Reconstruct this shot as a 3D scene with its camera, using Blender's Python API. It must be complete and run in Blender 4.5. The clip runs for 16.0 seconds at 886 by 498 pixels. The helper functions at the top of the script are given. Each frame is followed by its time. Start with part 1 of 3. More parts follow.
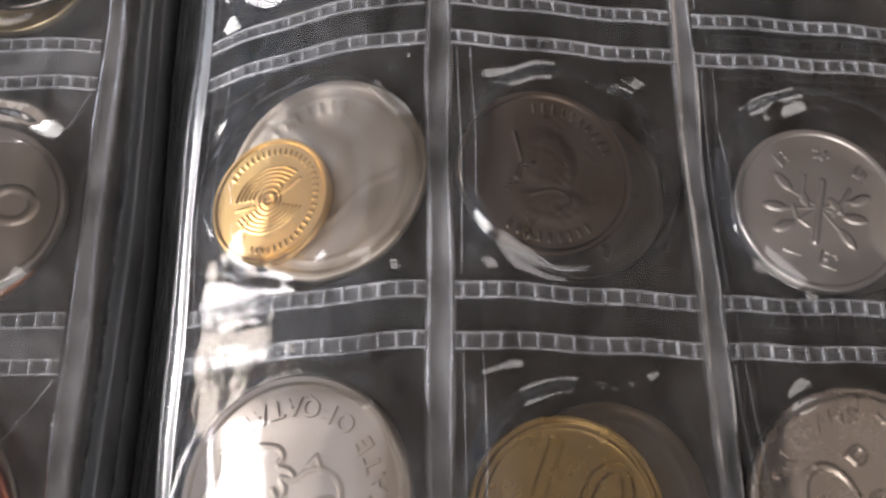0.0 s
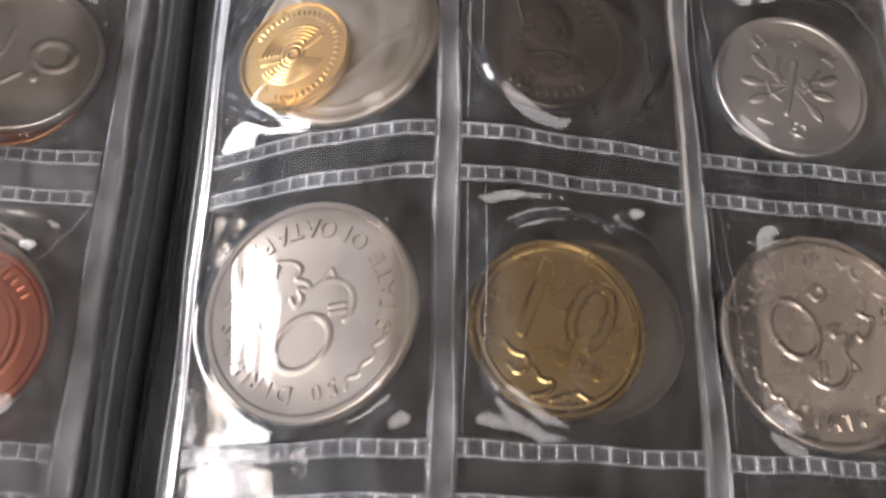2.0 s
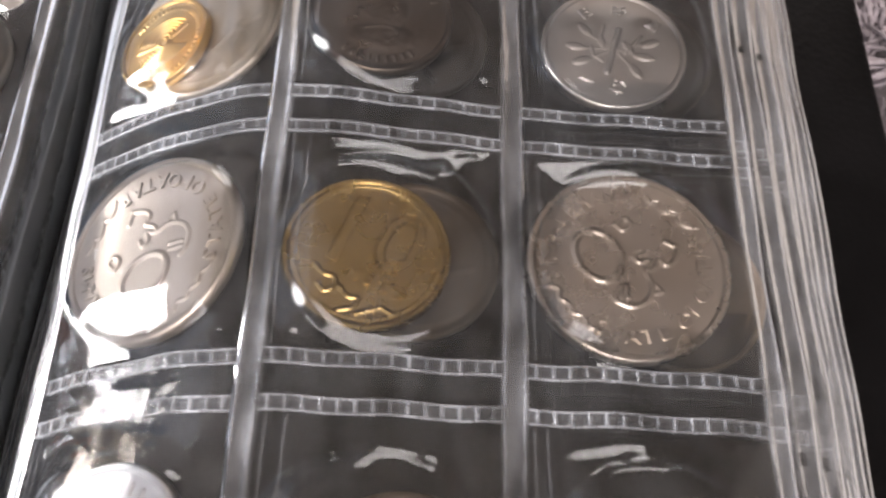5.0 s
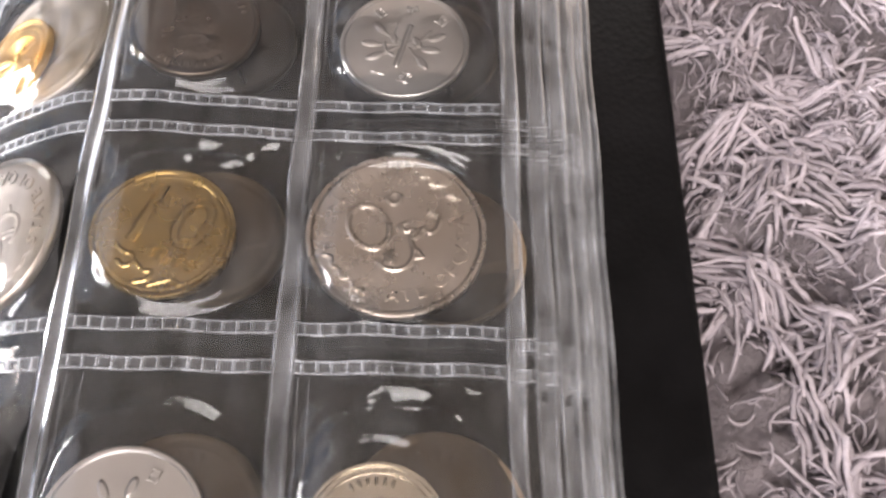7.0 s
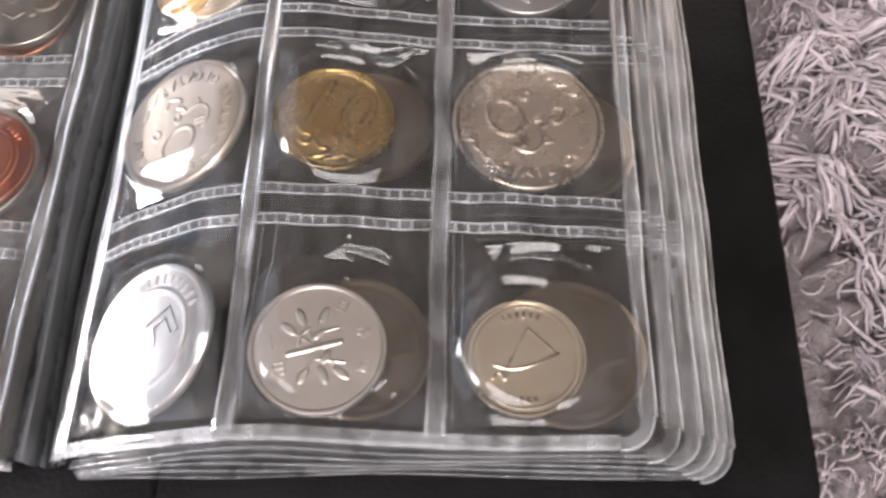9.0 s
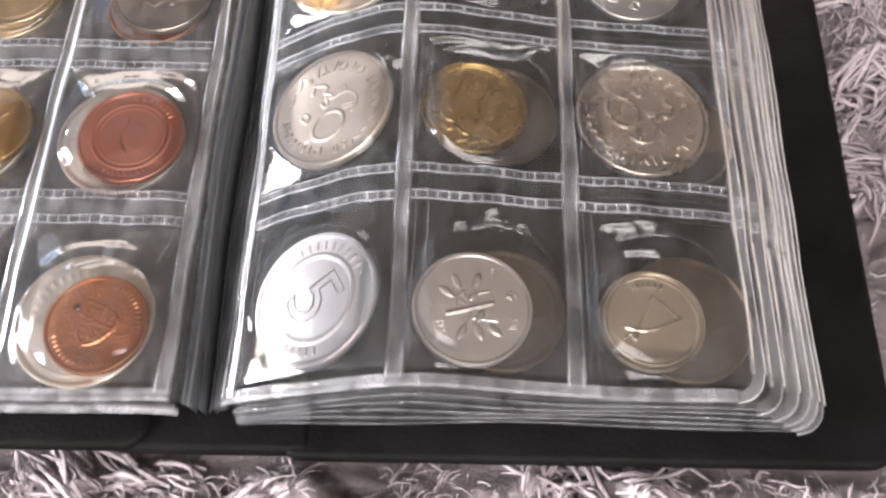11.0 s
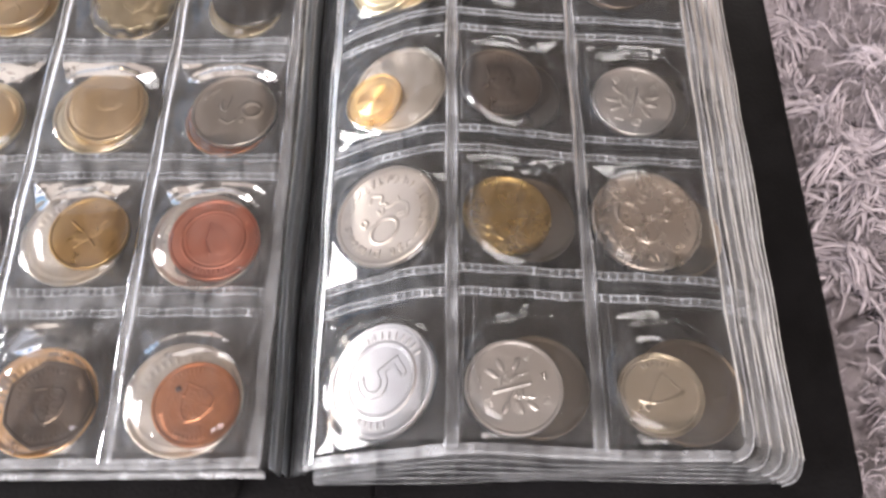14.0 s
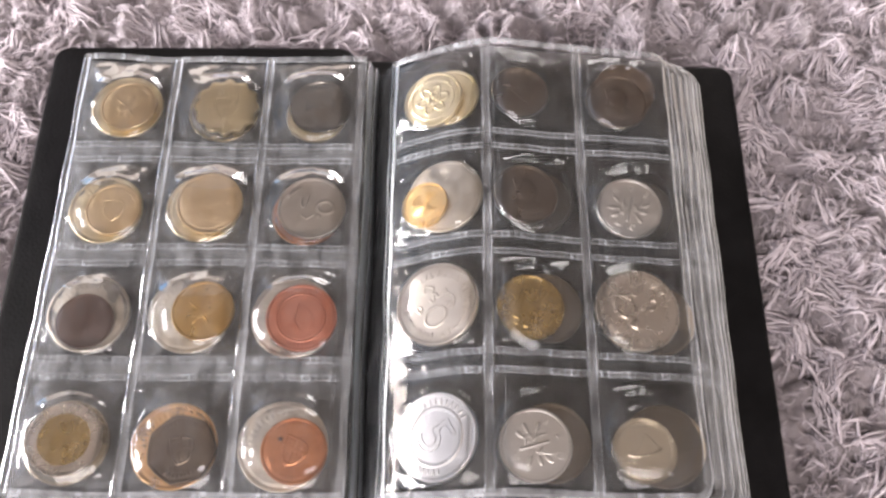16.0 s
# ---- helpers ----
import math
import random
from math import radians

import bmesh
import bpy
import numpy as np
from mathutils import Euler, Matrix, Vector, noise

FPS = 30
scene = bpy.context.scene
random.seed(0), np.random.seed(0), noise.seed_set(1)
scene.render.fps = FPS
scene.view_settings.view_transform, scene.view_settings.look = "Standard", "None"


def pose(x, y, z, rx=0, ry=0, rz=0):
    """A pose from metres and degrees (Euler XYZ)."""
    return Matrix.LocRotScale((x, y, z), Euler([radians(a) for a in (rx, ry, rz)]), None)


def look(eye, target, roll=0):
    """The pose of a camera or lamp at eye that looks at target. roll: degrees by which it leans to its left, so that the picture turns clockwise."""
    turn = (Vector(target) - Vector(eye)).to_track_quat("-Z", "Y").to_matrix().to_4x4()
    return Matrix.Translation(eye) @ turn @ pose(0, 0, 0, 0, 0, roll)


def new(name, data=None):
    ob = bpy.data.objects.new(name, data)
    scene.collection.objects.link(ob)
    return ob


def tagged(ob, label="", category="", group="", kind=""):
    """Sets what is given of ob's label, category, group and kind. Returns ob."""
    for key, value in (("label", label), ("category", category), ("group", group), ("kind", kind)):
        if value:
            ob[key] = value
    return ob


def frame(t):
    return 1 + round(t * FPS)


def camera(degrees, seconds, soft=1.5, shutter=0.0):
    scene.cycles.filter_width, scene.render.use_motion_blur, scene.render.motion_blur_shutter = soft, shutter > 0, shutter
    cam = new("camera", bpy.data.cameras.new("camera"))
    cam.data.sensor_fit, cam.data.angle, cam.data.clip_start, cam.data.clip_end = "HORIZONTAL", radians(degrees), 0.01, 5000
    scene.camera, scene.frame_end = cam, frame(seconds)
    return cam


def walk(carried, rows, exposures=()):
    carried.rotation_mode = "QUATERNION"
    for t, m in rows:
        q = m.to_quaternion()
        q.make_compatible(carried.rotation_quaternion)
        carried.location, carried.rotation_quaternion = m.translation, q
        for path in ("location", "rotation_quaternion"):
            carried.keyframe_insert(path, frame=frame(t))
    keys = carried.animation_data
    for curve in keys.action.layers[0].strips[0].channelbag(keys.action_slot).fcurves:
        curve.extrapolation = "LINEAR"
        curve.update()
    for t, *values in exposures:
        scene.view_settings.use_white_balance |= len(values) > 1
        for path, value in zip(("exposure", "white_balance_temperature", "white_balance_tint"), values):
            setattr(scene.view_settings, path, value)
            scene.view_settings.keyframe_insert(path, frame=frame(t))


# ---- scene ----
# Metres, z up. The album lies on a shaggy rug; x runs across the open pages, y up the page.
cam = camera(51.0, 16.0, soft=2.7, shutter=0.5)
PATH = [
    (0.0, (-0.00224, 0.00951, 0.11875), (-0.00171, 0.01643, 0.09999), 4.2),
    (0.5, (-0.00489, 0.00862, 0.11835), (-0.00418, 0.01548, 0.09957), 6.1),
    (1.0, (-0.00513, 0.00593, 0.11922), (-0.00431, 0.01281, 0.10046), 7.5),
    (1.5, (-0.00455, -0.00141, 0.12097), (-0.00367, 0.00543, 0.10219), 8.5),
    (2.0, (-0.00483, -0.01207, 0.12151), (-0.00393, -0.00492, 0.10285), 8.9),
    (2.5, (-0.00442, -0.01736, 0.12171), (-0.00357, -0.01007, 0.10311), 8.5),
    (3.0, (0.00031, -0.02271, 0.12335), (0.00089, -0.01536, 0.10476), 6.1),
    (5.5, (0.03830, -0.03326, 0.12503), (0.03696, -0.02410, 0.10730), -7.8),
    (6.0, (0.05413, -0.03297, 0.12700), (0.05226, -0.02422, 0.10911), -12.1),
    (6.5, (0.06105, -0.03789, 0.13050), (0.05927, -0.02914, 0.11261), -12.2),
    (7.0, (0.06146, -0.04218, 0.13625), (0.05976, -0.03338, 0.11837), -11.8),
    (7.5, (0.05767, -0.04960, 0.14229), (0.05602, -0.04086, 0.12438), -11.4),
    (8.0, (0.05443, -0.05917, 0.14497), (0.05278, -0.05040, 0.12707), -11.2),
    (8.5, (0.04900, -0.06449, 0.14835), (0.04734, -0.05574, 0.13044), -11.1),
    (9.0, (0.04283, -0.06953, 0.15228), (0.04109, -0.06083, 0.13436), -11.3),
    (9.5, (0.03503, -0.07420, 0.15881), (0.03324, -0.06549, 0.14089), -11.4),
    (12.0, (0.00537, -0.08598, 0.17287), (0.00507, -0.07731, 0.15485), -0.7),
    (12.5, (0.00246, -0.08841, 0.17650), (0.00220, -0.07963, 0.15854), -0.6),
    (13.0, (0.00079, -0.08970, 0.18399), (0.00047, -0.08078, 0.16609), -1.3),
    (13.5, (0.00221, -0.08973, 0.19419), (0.00186, -0.08069, 0.17636), -2.1),
    (14.0, (0.00279, -0.08569, 0.20551), (0.00232, -0.07646, 0.18778), -3.1),
    (14.5, (-0.00244, -0.08283, 0.22625), (-0.00291, -0.07378, 0.20842), -3.1),
    (15.0, (-0.00760, -0.08398, 0.24251), (-0.00798, -0.07508, 0.22460), -2.3),
    (15.5, (-0.01016, -0.07974, 0.26304), (-0.01043, -0.07117, 0.24498), -1.4),
    (16.0, (-0.01075, -0.07823, 0.27772), (-0.01093, -0.07007, 0.25946), -0.8),
]
EXPOSURES = [(t, e, 6850, 15) for t, e in ((0.0, -0.22), (1.5, 0.12), (2.5, 0.12), (5.5, 0.45), (7.0, 0.74), (9.0, 0.74), (12.5, 0.68), (14.0, 0.74), (16.0, 0.60))]
walk(cam, [(t, look(eye, target, roll)) for t, eye, target, roll in PATH], EXPOSURES)

CM = 0.01

# ---------------------------------------------------------------- light
world = bpy.data.worlds.new("sky")
scene.world = world
world.use_nodes = True
wn = world.node_tree
sky = wn.nodes.new("ShaderNodeTexSky")
sky.sky_type, sky.sun_disc = "NISHITA", False
sky.sun_elevation, sky.sun_rotation = radians(38), radians(200)
wn.links.new(sky.outputs[0], wn.nodes["Background"].inputs[0])
wn.nodes["Background"].inputs[1].default_value = 0.1


def area_lamp(name, m, sx, sy, watts, colour):
    d = bpy.data.lights.new(name, "AREA")
    d.shape, d.size, d.size_y, d.energy, d.color = "RECTANGLE", sx, sy, watts, colour
    ob = new(name, d)
    ob.matrix_world = m
    return ob


# daylight in the window's opening: the clear lower part
area_lamp("window_daylight", look((-1.44, -0.34, 0.405), (0.0, -0.34, 0.405)), 1.7, 0.42, 66, (1.0, 0.97, 0.95))
# wide dim fill lamp added above it for pale reflections; no blind is modelled
area_lamp("west_upper_fill", look((-1.44, 0.20, 1.32), (0.0, 0.20, 1.32)), 2.8, 1.30, 8.5, (1.0, 0.93, 0.89))
# soft fill lamp added behind the camera to brighten rug and album
area_lamp("south_fill", look((0.1, -1.54, 1.55), (0.1, 0.0, 0.6)), 1.7, 1.1, 40, (1.0, 0.93, 0.885))
# small low lamp added to the north for glints on the film's crests
area_lamp("north_glint_lamp", look((0.30, 1.44, 0.55), (0.30, 0.0, 0.40)), 0.56, 0.56, 6, (1.0, 0.96, 0.92))

# ---------------------------------------------------------------- materials


class Mat:
    """A node material with short ways to add and link nodes."""

    def __init__(self, name):
        self.m = bpy.data.materials.new(name)
        self.m.use_nodes = True
        self.t = self.m.node_tree
        self.out = self.t.nodes["Material Output"]
        self.p = self.t.nodes["Principled BSDF"]
        self.co = self.t.nodes.new("ShaderNodeTexCoord").outputs["Object"]

    def put(self, socket, value):
        if isinstance(value, bpy.types.NodeSocket):
            self.t.links.new(value, socket)
        else:
            socket.default_value = value

    def add(self, kind, out=0, **ins):
        n = self.t.nodes.new(kind)
        for k, v in ins.items():
            self.put(n.inputs[k.replace("_", " ")], v)
        return n.outputs[out]

    def noise(self, scale, detail=4.0, rough=0.6, co=None, out=0):
        return self.add("ShaderNodeTexNoise", out, Vector=co or self.co, Scale=scale, Detail=detail, Roughness=rough)

    def ramp(self, fac, a, b, lo=0.35, hi=0.65):
        n = self.t.nodes.new("ShaderNodeValToRGB")
        e = n.color_ramp.elements
        e[0].position, e[0].color = lo, (*a, 1) if len(a) == 3 else a
        e[1].position, e[1].color = hi, (*b, 1) if len(b) == 3 else b
        self.put(n.inputs[0], fac)
        return n.outputs[0]

    def grey(self, fac, a, b, lo=0.35, hi=0.65):
        n = self.t.nodes.new("ShaderNodeMapRange")
        for k, v in zip((1, 2, 3, 4), (lo, hi, a, b)):
            n.inputs[k].default_value = v
        self.put(n.inputs[0], fac)
        return n.outputs[0]

    def mix(self, fac, a, b):
        n = self.t.nodes.new("ShaderNodeMix")
        n.data_type = "RGBA"
        for k, v in ((0, fac), (6, a), (7, b)):
            self.put(n.inputs[k], (*v, 1) if isinstance(v, tuple) and len(v) == 3 else v)
        return n.outputs[2]

    def bump(self, height, strength, distance):
        return self.add("ShaderNodeBump", 0, Height=height, Strength=strength, Distance=distance)

    def principled(self, **ins):
        for k, v in ins.items():
            self.put(self.p.inputs[k.replace("_", " ")], (*v, 1) if isinstance(v, tuple) and len(v) == 3 else v)
        return self.m


def metal(name, colour, stain, rough=0.26, worn=0.5):
    """Struck metal: fine tarnish, handling marks and a little grain."""
    k = Mat(name)
    big, fine = k.noise(170, 5), k.noise(2200, 3)
    col = k.mix(k.grey(big, 0.0, worn * 0.6, 0.42, 0.80), colour, stain)
    col = k.mix(k.grey(fine, 0.0, 0.08, 0.5, 0.8), col, stain)
    return k.principled(Base_Color=col, Metallic=1.0, Roughness=k.grey(k.noise(300, 4), rough * 0.9, rough * 1.15),
                        Normal=k.bump(k.mix(0.4, k.noise(1500, 4), k.noise(260, 3)), 0.10, 0.00003))


SILVER = metal("nickel_bright", (0.62, 0.57, 0.515), (0.46, 0.41, 0.36), 0.27)
SATIN = metal("nickel_satin", (0.72, 0.67, 0.605), (0.58, 0.53, 0.47), 0.46)
GUNMETAL = metal("nickel_glossy_dark", (0.36, 0.35, 0.335), (0.24, 0.232, 0.22), 0.22)
STEEL = metal("nickel_grey", (0.60, 0.57, 0.53), (0.42, 0.39, 0.35), 0.33)
ALUMINIUM = metal("aluminium", (0.70, 0.695, 0.69), (0.56, 0.555, 0.55), 0.36)
DIMEM = metal("nickel_worn_warm", (0.60, 0.55, 0.46), (0.42, 0.36, 0.27), 0.22)
DARK = metal("nickel_dark", (0.20, 0.168, 0.140), (0.12, 0.10, 0.084), 0.30)
BROWN = metal("bronze_brown", (0.23, 0.155, 0.13), (0.14, 0.095, 0.08), 0.42)
DBROWN = metal("bronze_dark", (0.20, 0.155, 0.12), (0.36, 0.30, 0.23), 0.33)
MATTE = metal("nickel_matt", (0.64, 0.605, 0.545), (0.50, 0.465, 0.41), 0.56)
LIGHTGOLD = metal("brass_light", (0.96, 0.79, 0.54), (0.85, 0.65, 0.40), 0.36)
GOLD = metal("brass_gold", (0.76, 0.53, 0.23), (0.54, 0.35, 0.13), 0.30)
PALE = metal("brass_pale", (0.84, 0.74, 0.52), (0.68, 0.58, 0.37), 0.34)
BRASS = metal("brass_aged", (0.50, 0.37, 0.16), (0.26, 0.18, 0.08), 0.25, 0.8)
ROSE = metal("brass_rose", (0.83, 0.55, 0.30), (0.66, 0.40, 0.18), 0.30)
TAN = metal("bronze_dull_tan", (0.46, 0.37, 0.27), (0.26, 0.20, 0.14), 0.40, 0.9)
RED = metal("copper_red", (0.80, 0.33, 0.22), (0.62, 0.22, 0.14), 0.32)
COPPER = metal("copper_worn", (0.68, 0.32, 0.17), (0.34, 0.15, 0.08), 0.33, 0.8)


def film(name, haze, ior=1.6, rough=0.05, wrinkle=0.35, tint=0.97, sheen=(0.90, 0.95, 1.0, 1)):
    """Clear soft vinyl: see-through, glossy, a little milky."""
    k = Mat(name)
    st = k.add("ShaderNodeMapping", 0, Vector=k.co, Scale=(1.0, 0.45, 1.0))
    h = k.mix(0.15, k.noise(120, 2, 0.4, st), k.noise(520, 3, 0.5, st))
    nrm = k.bump(h, wrinkle, 0.0012)
    clear = k.add("ShaderNodeBsdfTransparent", 0, Color=(tint, tint, tint, 1))
    gloss = k.add("ShaderNodeBsdfGlossy", 0, Color=sheen, Roughness=rough, Normal=nrm)
    milk = k.add("ShaderNodeBsdfDiffuse", 0, Color=(0.64, 0.69, 0.76, 1))
    a = k.t.nodes.new("ShaderNodeMixShader")
    k.put(a.inputs[0], k.grey(k.noise(240, 4, 0.6, st), haze * 0.4, haze * 1.7))
    k.put(a.inputs[1], clear), k.put(a.inputs[2], milk)
    b = k.t.nodes.new("ShaderNodeMixShader")
    k.put(b.inputs[0], k.add("ShaderNodeFresnel", 0, IOR=ior, Normal=nrm))
    k.put(b.inputs[1], a.outputs[0]), k.put(b.inputs[2], gloss)
    k.put(k.out.inputs[0], b.outputs[0])
    return k.m


FILM = film("pocket_vinyl", 0.020, 1.47, 0.03, 0.22)
SHEER = film("thin_pocket_vinyl", 0.024, 1.50, 0.05, 0.25)
FLAP = film("flap_vinyl", 0.025, 1.30, 0.06, 0.3)
SLOT = film("slot_vinyl", 0.09, 1.42, 0.08, 0.4)
LEAF = film("thin_leaf_vinyl", 0.13, 1.48, 0.10, 0.8, 0.85)
BAND = film("column_weld_vinyl", 0.13, 1.38, 0.24, 0.4)
WELD = film("welded_vinyl", 0.085, 1.42, 0.15, 0.4)
RIDGE = film("weld_ridge_vinyl", 0.20, 1.38, 0.30, 0.3)
UNDER = film("page_beneath_vinyl", 0.035, 1.40, 0.12, 0.7, 0.74, (1.0, 0.94, 0.86, 1))
BACKING = film("page_backing_vinyl", 0.028, 1.38, 0.11, 0.8, 0.52, (1.0, 0.95, 0.88, 1))
HINGE = film("hinge_vinyl", 0.035, 1.32, 0.30, 0.6, 0.8)

kk = Mat("black_leatherette")
LEATHER = kk.principled(Base_Color=kk.ramp(kk.noise(60, 4), (0.003, 0.003, 0.0035), (0.006, 0.006, 0.007)), Roughness=kk.grey(kk.noise(90, 4), 0.42, 0.60), Specular_IOR_Level=0.07,
                        Normal=kk.bump(kk.add("ShaderNodeTexVoronoi", 0, Vector=kk.co, Scale=900.0), 0.25, 0.0003))
# darker than the yarn: shade in the pits is partly put into this colour
kk = Mat("rug_backing_pile")
RUG = kk.principled(Base_Color=kk.mix(kk.noise(900, 5, 0.7), kk.ramp(kk.noise(45, 5), (0.12, 0.108, 0.120), (0.48, 0.44, 0.48)), (0.34, 0.31, 0.34)),
                    Roughness=0.95, Normal=kk.bump(kk.mix(0.5, kk.noise(260, 6, 0.7), kk.noise(1300, 5, 0.7)), 1.0, 0.004))
kk = Mat("rug_yarn")
isl = kk.add("ShaderNodeNewGeometry", "Random Per Island")
YARN = kk.principled(Base_Color=kk.mix(kk.noise(1500, 4), kk.ramp(isl, (0.225, 0.207, 0.24), (0.72, 0.675, 0.75), 0.0, 1.0), (0.425, 0.388, 0.435)),
                     Roughness=0.85, Normal=kk.bump(kk.noise(2600, 3), 0.8, 0.0006))
kk = Mat("painted_plaster")
PLASTER = kk.principled(Base_Color=kk.ramp(kk.noise(3, 4), (0.47, 0.435, 0.40), (0.53, 0.495, 0.455)), Roughness=0.9, Normal=kk.bump(kk.noise(80, 4), 0.15, 0.002))
kk = Mat("ceiling_paint")
CEILING = kk.principled(Base_Color=kk.ramp(kk.noise(2, 4), (0.31, 0.285, 0.26), (0.37, 0.34, 0.315)), Roughness=0.9)
kk = Mat("dark_wall_paint")
DARKWALL = kk.principled(Base_Color=kk.ramp(kk.noise(3, 4), (0.20, 0.172, 0.152), (0.27, 0.235, 0.21)), Roughness=0.8)
kk = Mat("white_window_paint")
WHITE = kk.principled(Base_Color=kk.ramp(kk.noise(9, 3), (0.72, 0.72, 0.70), (0.8, 0.8, 0.78)), Roughness=0.45)

# ---------------------------------------------------------------- building helpers


def mesh_of(name, verts, faces, material, smooth=True):
    me = bpy.data.meshes.new(name)
    me.from_pydata([tuple(v) for v in verts], [], [tuple(f) for f in faces])
    me.materials.append(material)
    if smooth:
        me.polygons.foreach_set("use_smooth", [True] * len(me.polygons))
    me.update()
    return me


def part(name, data, parent, label=""):
    ob = new(name, data)
    ob.parent = parent
    return tagged(ob, label)


def boxes(name, items, material, bevel=0.0):
    """Boxes (x0, x1, y0, y1, z0, z1) joined into one mesh."""
    bm = bmesh.new()
    for x0, x1, y0, y1, z0, z1 in items:
        bmesh.ops.create_cube(bm, size=1, matrix=Matrix.Translation(((x0 + x1) / 2, (y0 + y1) / 2, (z0 + z1) / 2)) @ Matrix.Diagonal((x1 - x0, y1 - y0, z1 - z0, 1)))
    if bevel:
        bmesh.ops.bevel(bm, geom=bm.edges[:], offset=bevel, segments=2, affect="EDGES", profile=0.5)
    me = bpy.data.meshes.new(name)
    bm.to_mesh(me)
    bm.free()
    me.materials.append(material)
    return me


def grid(name, xs, ys, f, material):
    """A sheet over xs by ys, at the height f(x, y)."""
    X, Y = np.meshgrid(xs, ys)
    Z = np.vectorize(f)(X, Y)
    n, m = len(xs), len(ys)
    v = np.stack([X.ravel(), Y.ravel(), Z.ravel()], 1)
    q = [(j * n + i, j * n + i + 1, (j + 1) * n + i + 1, (j + 1) * n + i) for j in range(m - 1) for i in range(n - 1)]
    return mesh_of(name, v, q, material)


def smooth(a, b, x):
    u = min(1.0, max(0.0, (x - a) / (b - a)))
    return u * u * (3 - 2 * u)


def sweep(name, rails, material):
    """Joins rails (lists of points of the same length) side by side into one sheet."""
    n = len(rails[0])
    v = [p for r in rails for p in r]
    q = [(a * n + i, a * n + i + 1, (a + 1) * n + i + 1, (a + 1) * n + i) for a in range(len(rails) - 1) for i in range(n - 1)]
    return mesh_of(name, v, q, material)


# ---------------------------------------------------------------- the room round the rug
def structure(name, me, label):
    return tagged(new(name, me), label, "room", "", "structure")


RX0, RX1, RY0, RY1, RH = -1.5, 1.9, -1.6, 1.9, 2.4
structure("wall_west", boxes("wall_west", [(RX0 - 0.12, RX0, RY0, RY1, 0, 0.18), (RX0 - 0.12, RX0, RY0, RY1, 2.0, RH), (RX0 - 0.12, RX0, RY0, -1.25, 0.18, 2.0), (RX0 - 0.12, RX0, 1.65, RY1, 0.18, 2.0)], PLASTER), "plain pale plastered wall with a window opening")
structure("wall_east", boxes("wall_east", [(RX1, RX1 + 0.1, RY0, RY1, 0, RH)], PLASTER), "plain pale plastered wall")
structure("wall_north", boxes("wall_north", [(RX0 - 0.12, -0.5, RY1, RY1 + 0.1, 0, RH)], PLASTER), "plain pale plastered wall")
# unseen wall, set forward and brown so coins reflect something dark from the north
structure("wall_north_dark", boxes("wall_north_dark", [(-0.5, -0.02, 1.42, RY1 + 0.1, 0, RH), (0.62, RX1 + 0.1, 1.42, RY1 + 0.1, 0, RH), (-0.02, 0.62, 1.42, RY1 + 0.1, 0, 0.23), (-0.02, 0.62, 1.42, RY1 + 0.1, 0.87, RH), (-0.02, 0.62, RY1, RY1 + 0.1, 0.23, 0.87)], DARKWALL), "plain brown wall out of view, recessed for an added lamp")
# opening left for the added south fill lamp
structure("wall_south", boxes("wall_south", [(RX0 - 0.12, RX1 + 0.1, RY0 - 0.1, RY0, 0, 0.98), (RX0 - 0.12, RX1 + 0.1, RY0 - 0.1, RY0, 2.12, RH), (RX0 - 0.12, -0.77, RY0 - 0.1, RY0, 0.98, 2.12), (0.97, RX1 + 0.1, RY0 - 0.1, RY0, 0.98, 2.12)], PLASTER), "plain pale plastered wall")
structure("ceiling", boxes("ceiling", [(RX0 - 0.12, RX1 + 0.1, RY0 - 0.1, RY1 + 0.1, RH, RH + 0.1)], CEILING), "plain greige ceiling")
window = structure("window_1", boxes("window_1", [(RX0 - 0.09, RX0 - 0.03, -1.25, 1.65, 0.18, 0.23), (RX0 - 0.09, RX0 - 0.03, -1.25, 1.65, 1.95, 2.0), (RX0 - 0.09, RX0 - 0.03, -1.25, -1.2, 0.23, 1.95), (RX0 - 0.09, RX0 - 0.03, 1.6, 1.65, 0.23, 1.95)], WHITE, 0.004), "unseen white painted window frame")


# frame invented to surround the south fill lamp, never in view
structure("south_fill_frame", boxes("south_fill_frame", [(-0.77, 0.97, RY0 - 0.08, RY0 - 0.03, 0.98, 1.02), (-0.77, 0.97, RY0 - 0.08, RY0 - 0.03, 2.08, 2.12), (-0.77, -0.73, RY0 - 0.08, RY0 - 0.03, 1.02, 2.08), (0.93, 0.97, RY0 - 0.08, RY0 - 0.03, 1.02, 2.08)], WHITE, 0.004), "unseen white painted window frame")


# frame invented round the added glint lamp, in a closed recess
structure("north_lamp_frame", boxes("north_lamp_frame", [(-0.02, 0.62, 1.46, 1.50, 0.23, 0.26), (-0.02, 0.62, 1.46, 1.50, 0.84, 0.87), (-0.02, 0.01, 1.46, 1.50, 0.26, 0.84), (0.59, 0.62, 1.46, 1.50, 0.26, 0.84)], WHITE, 0.004), "small unseen white frame round an added lamp")


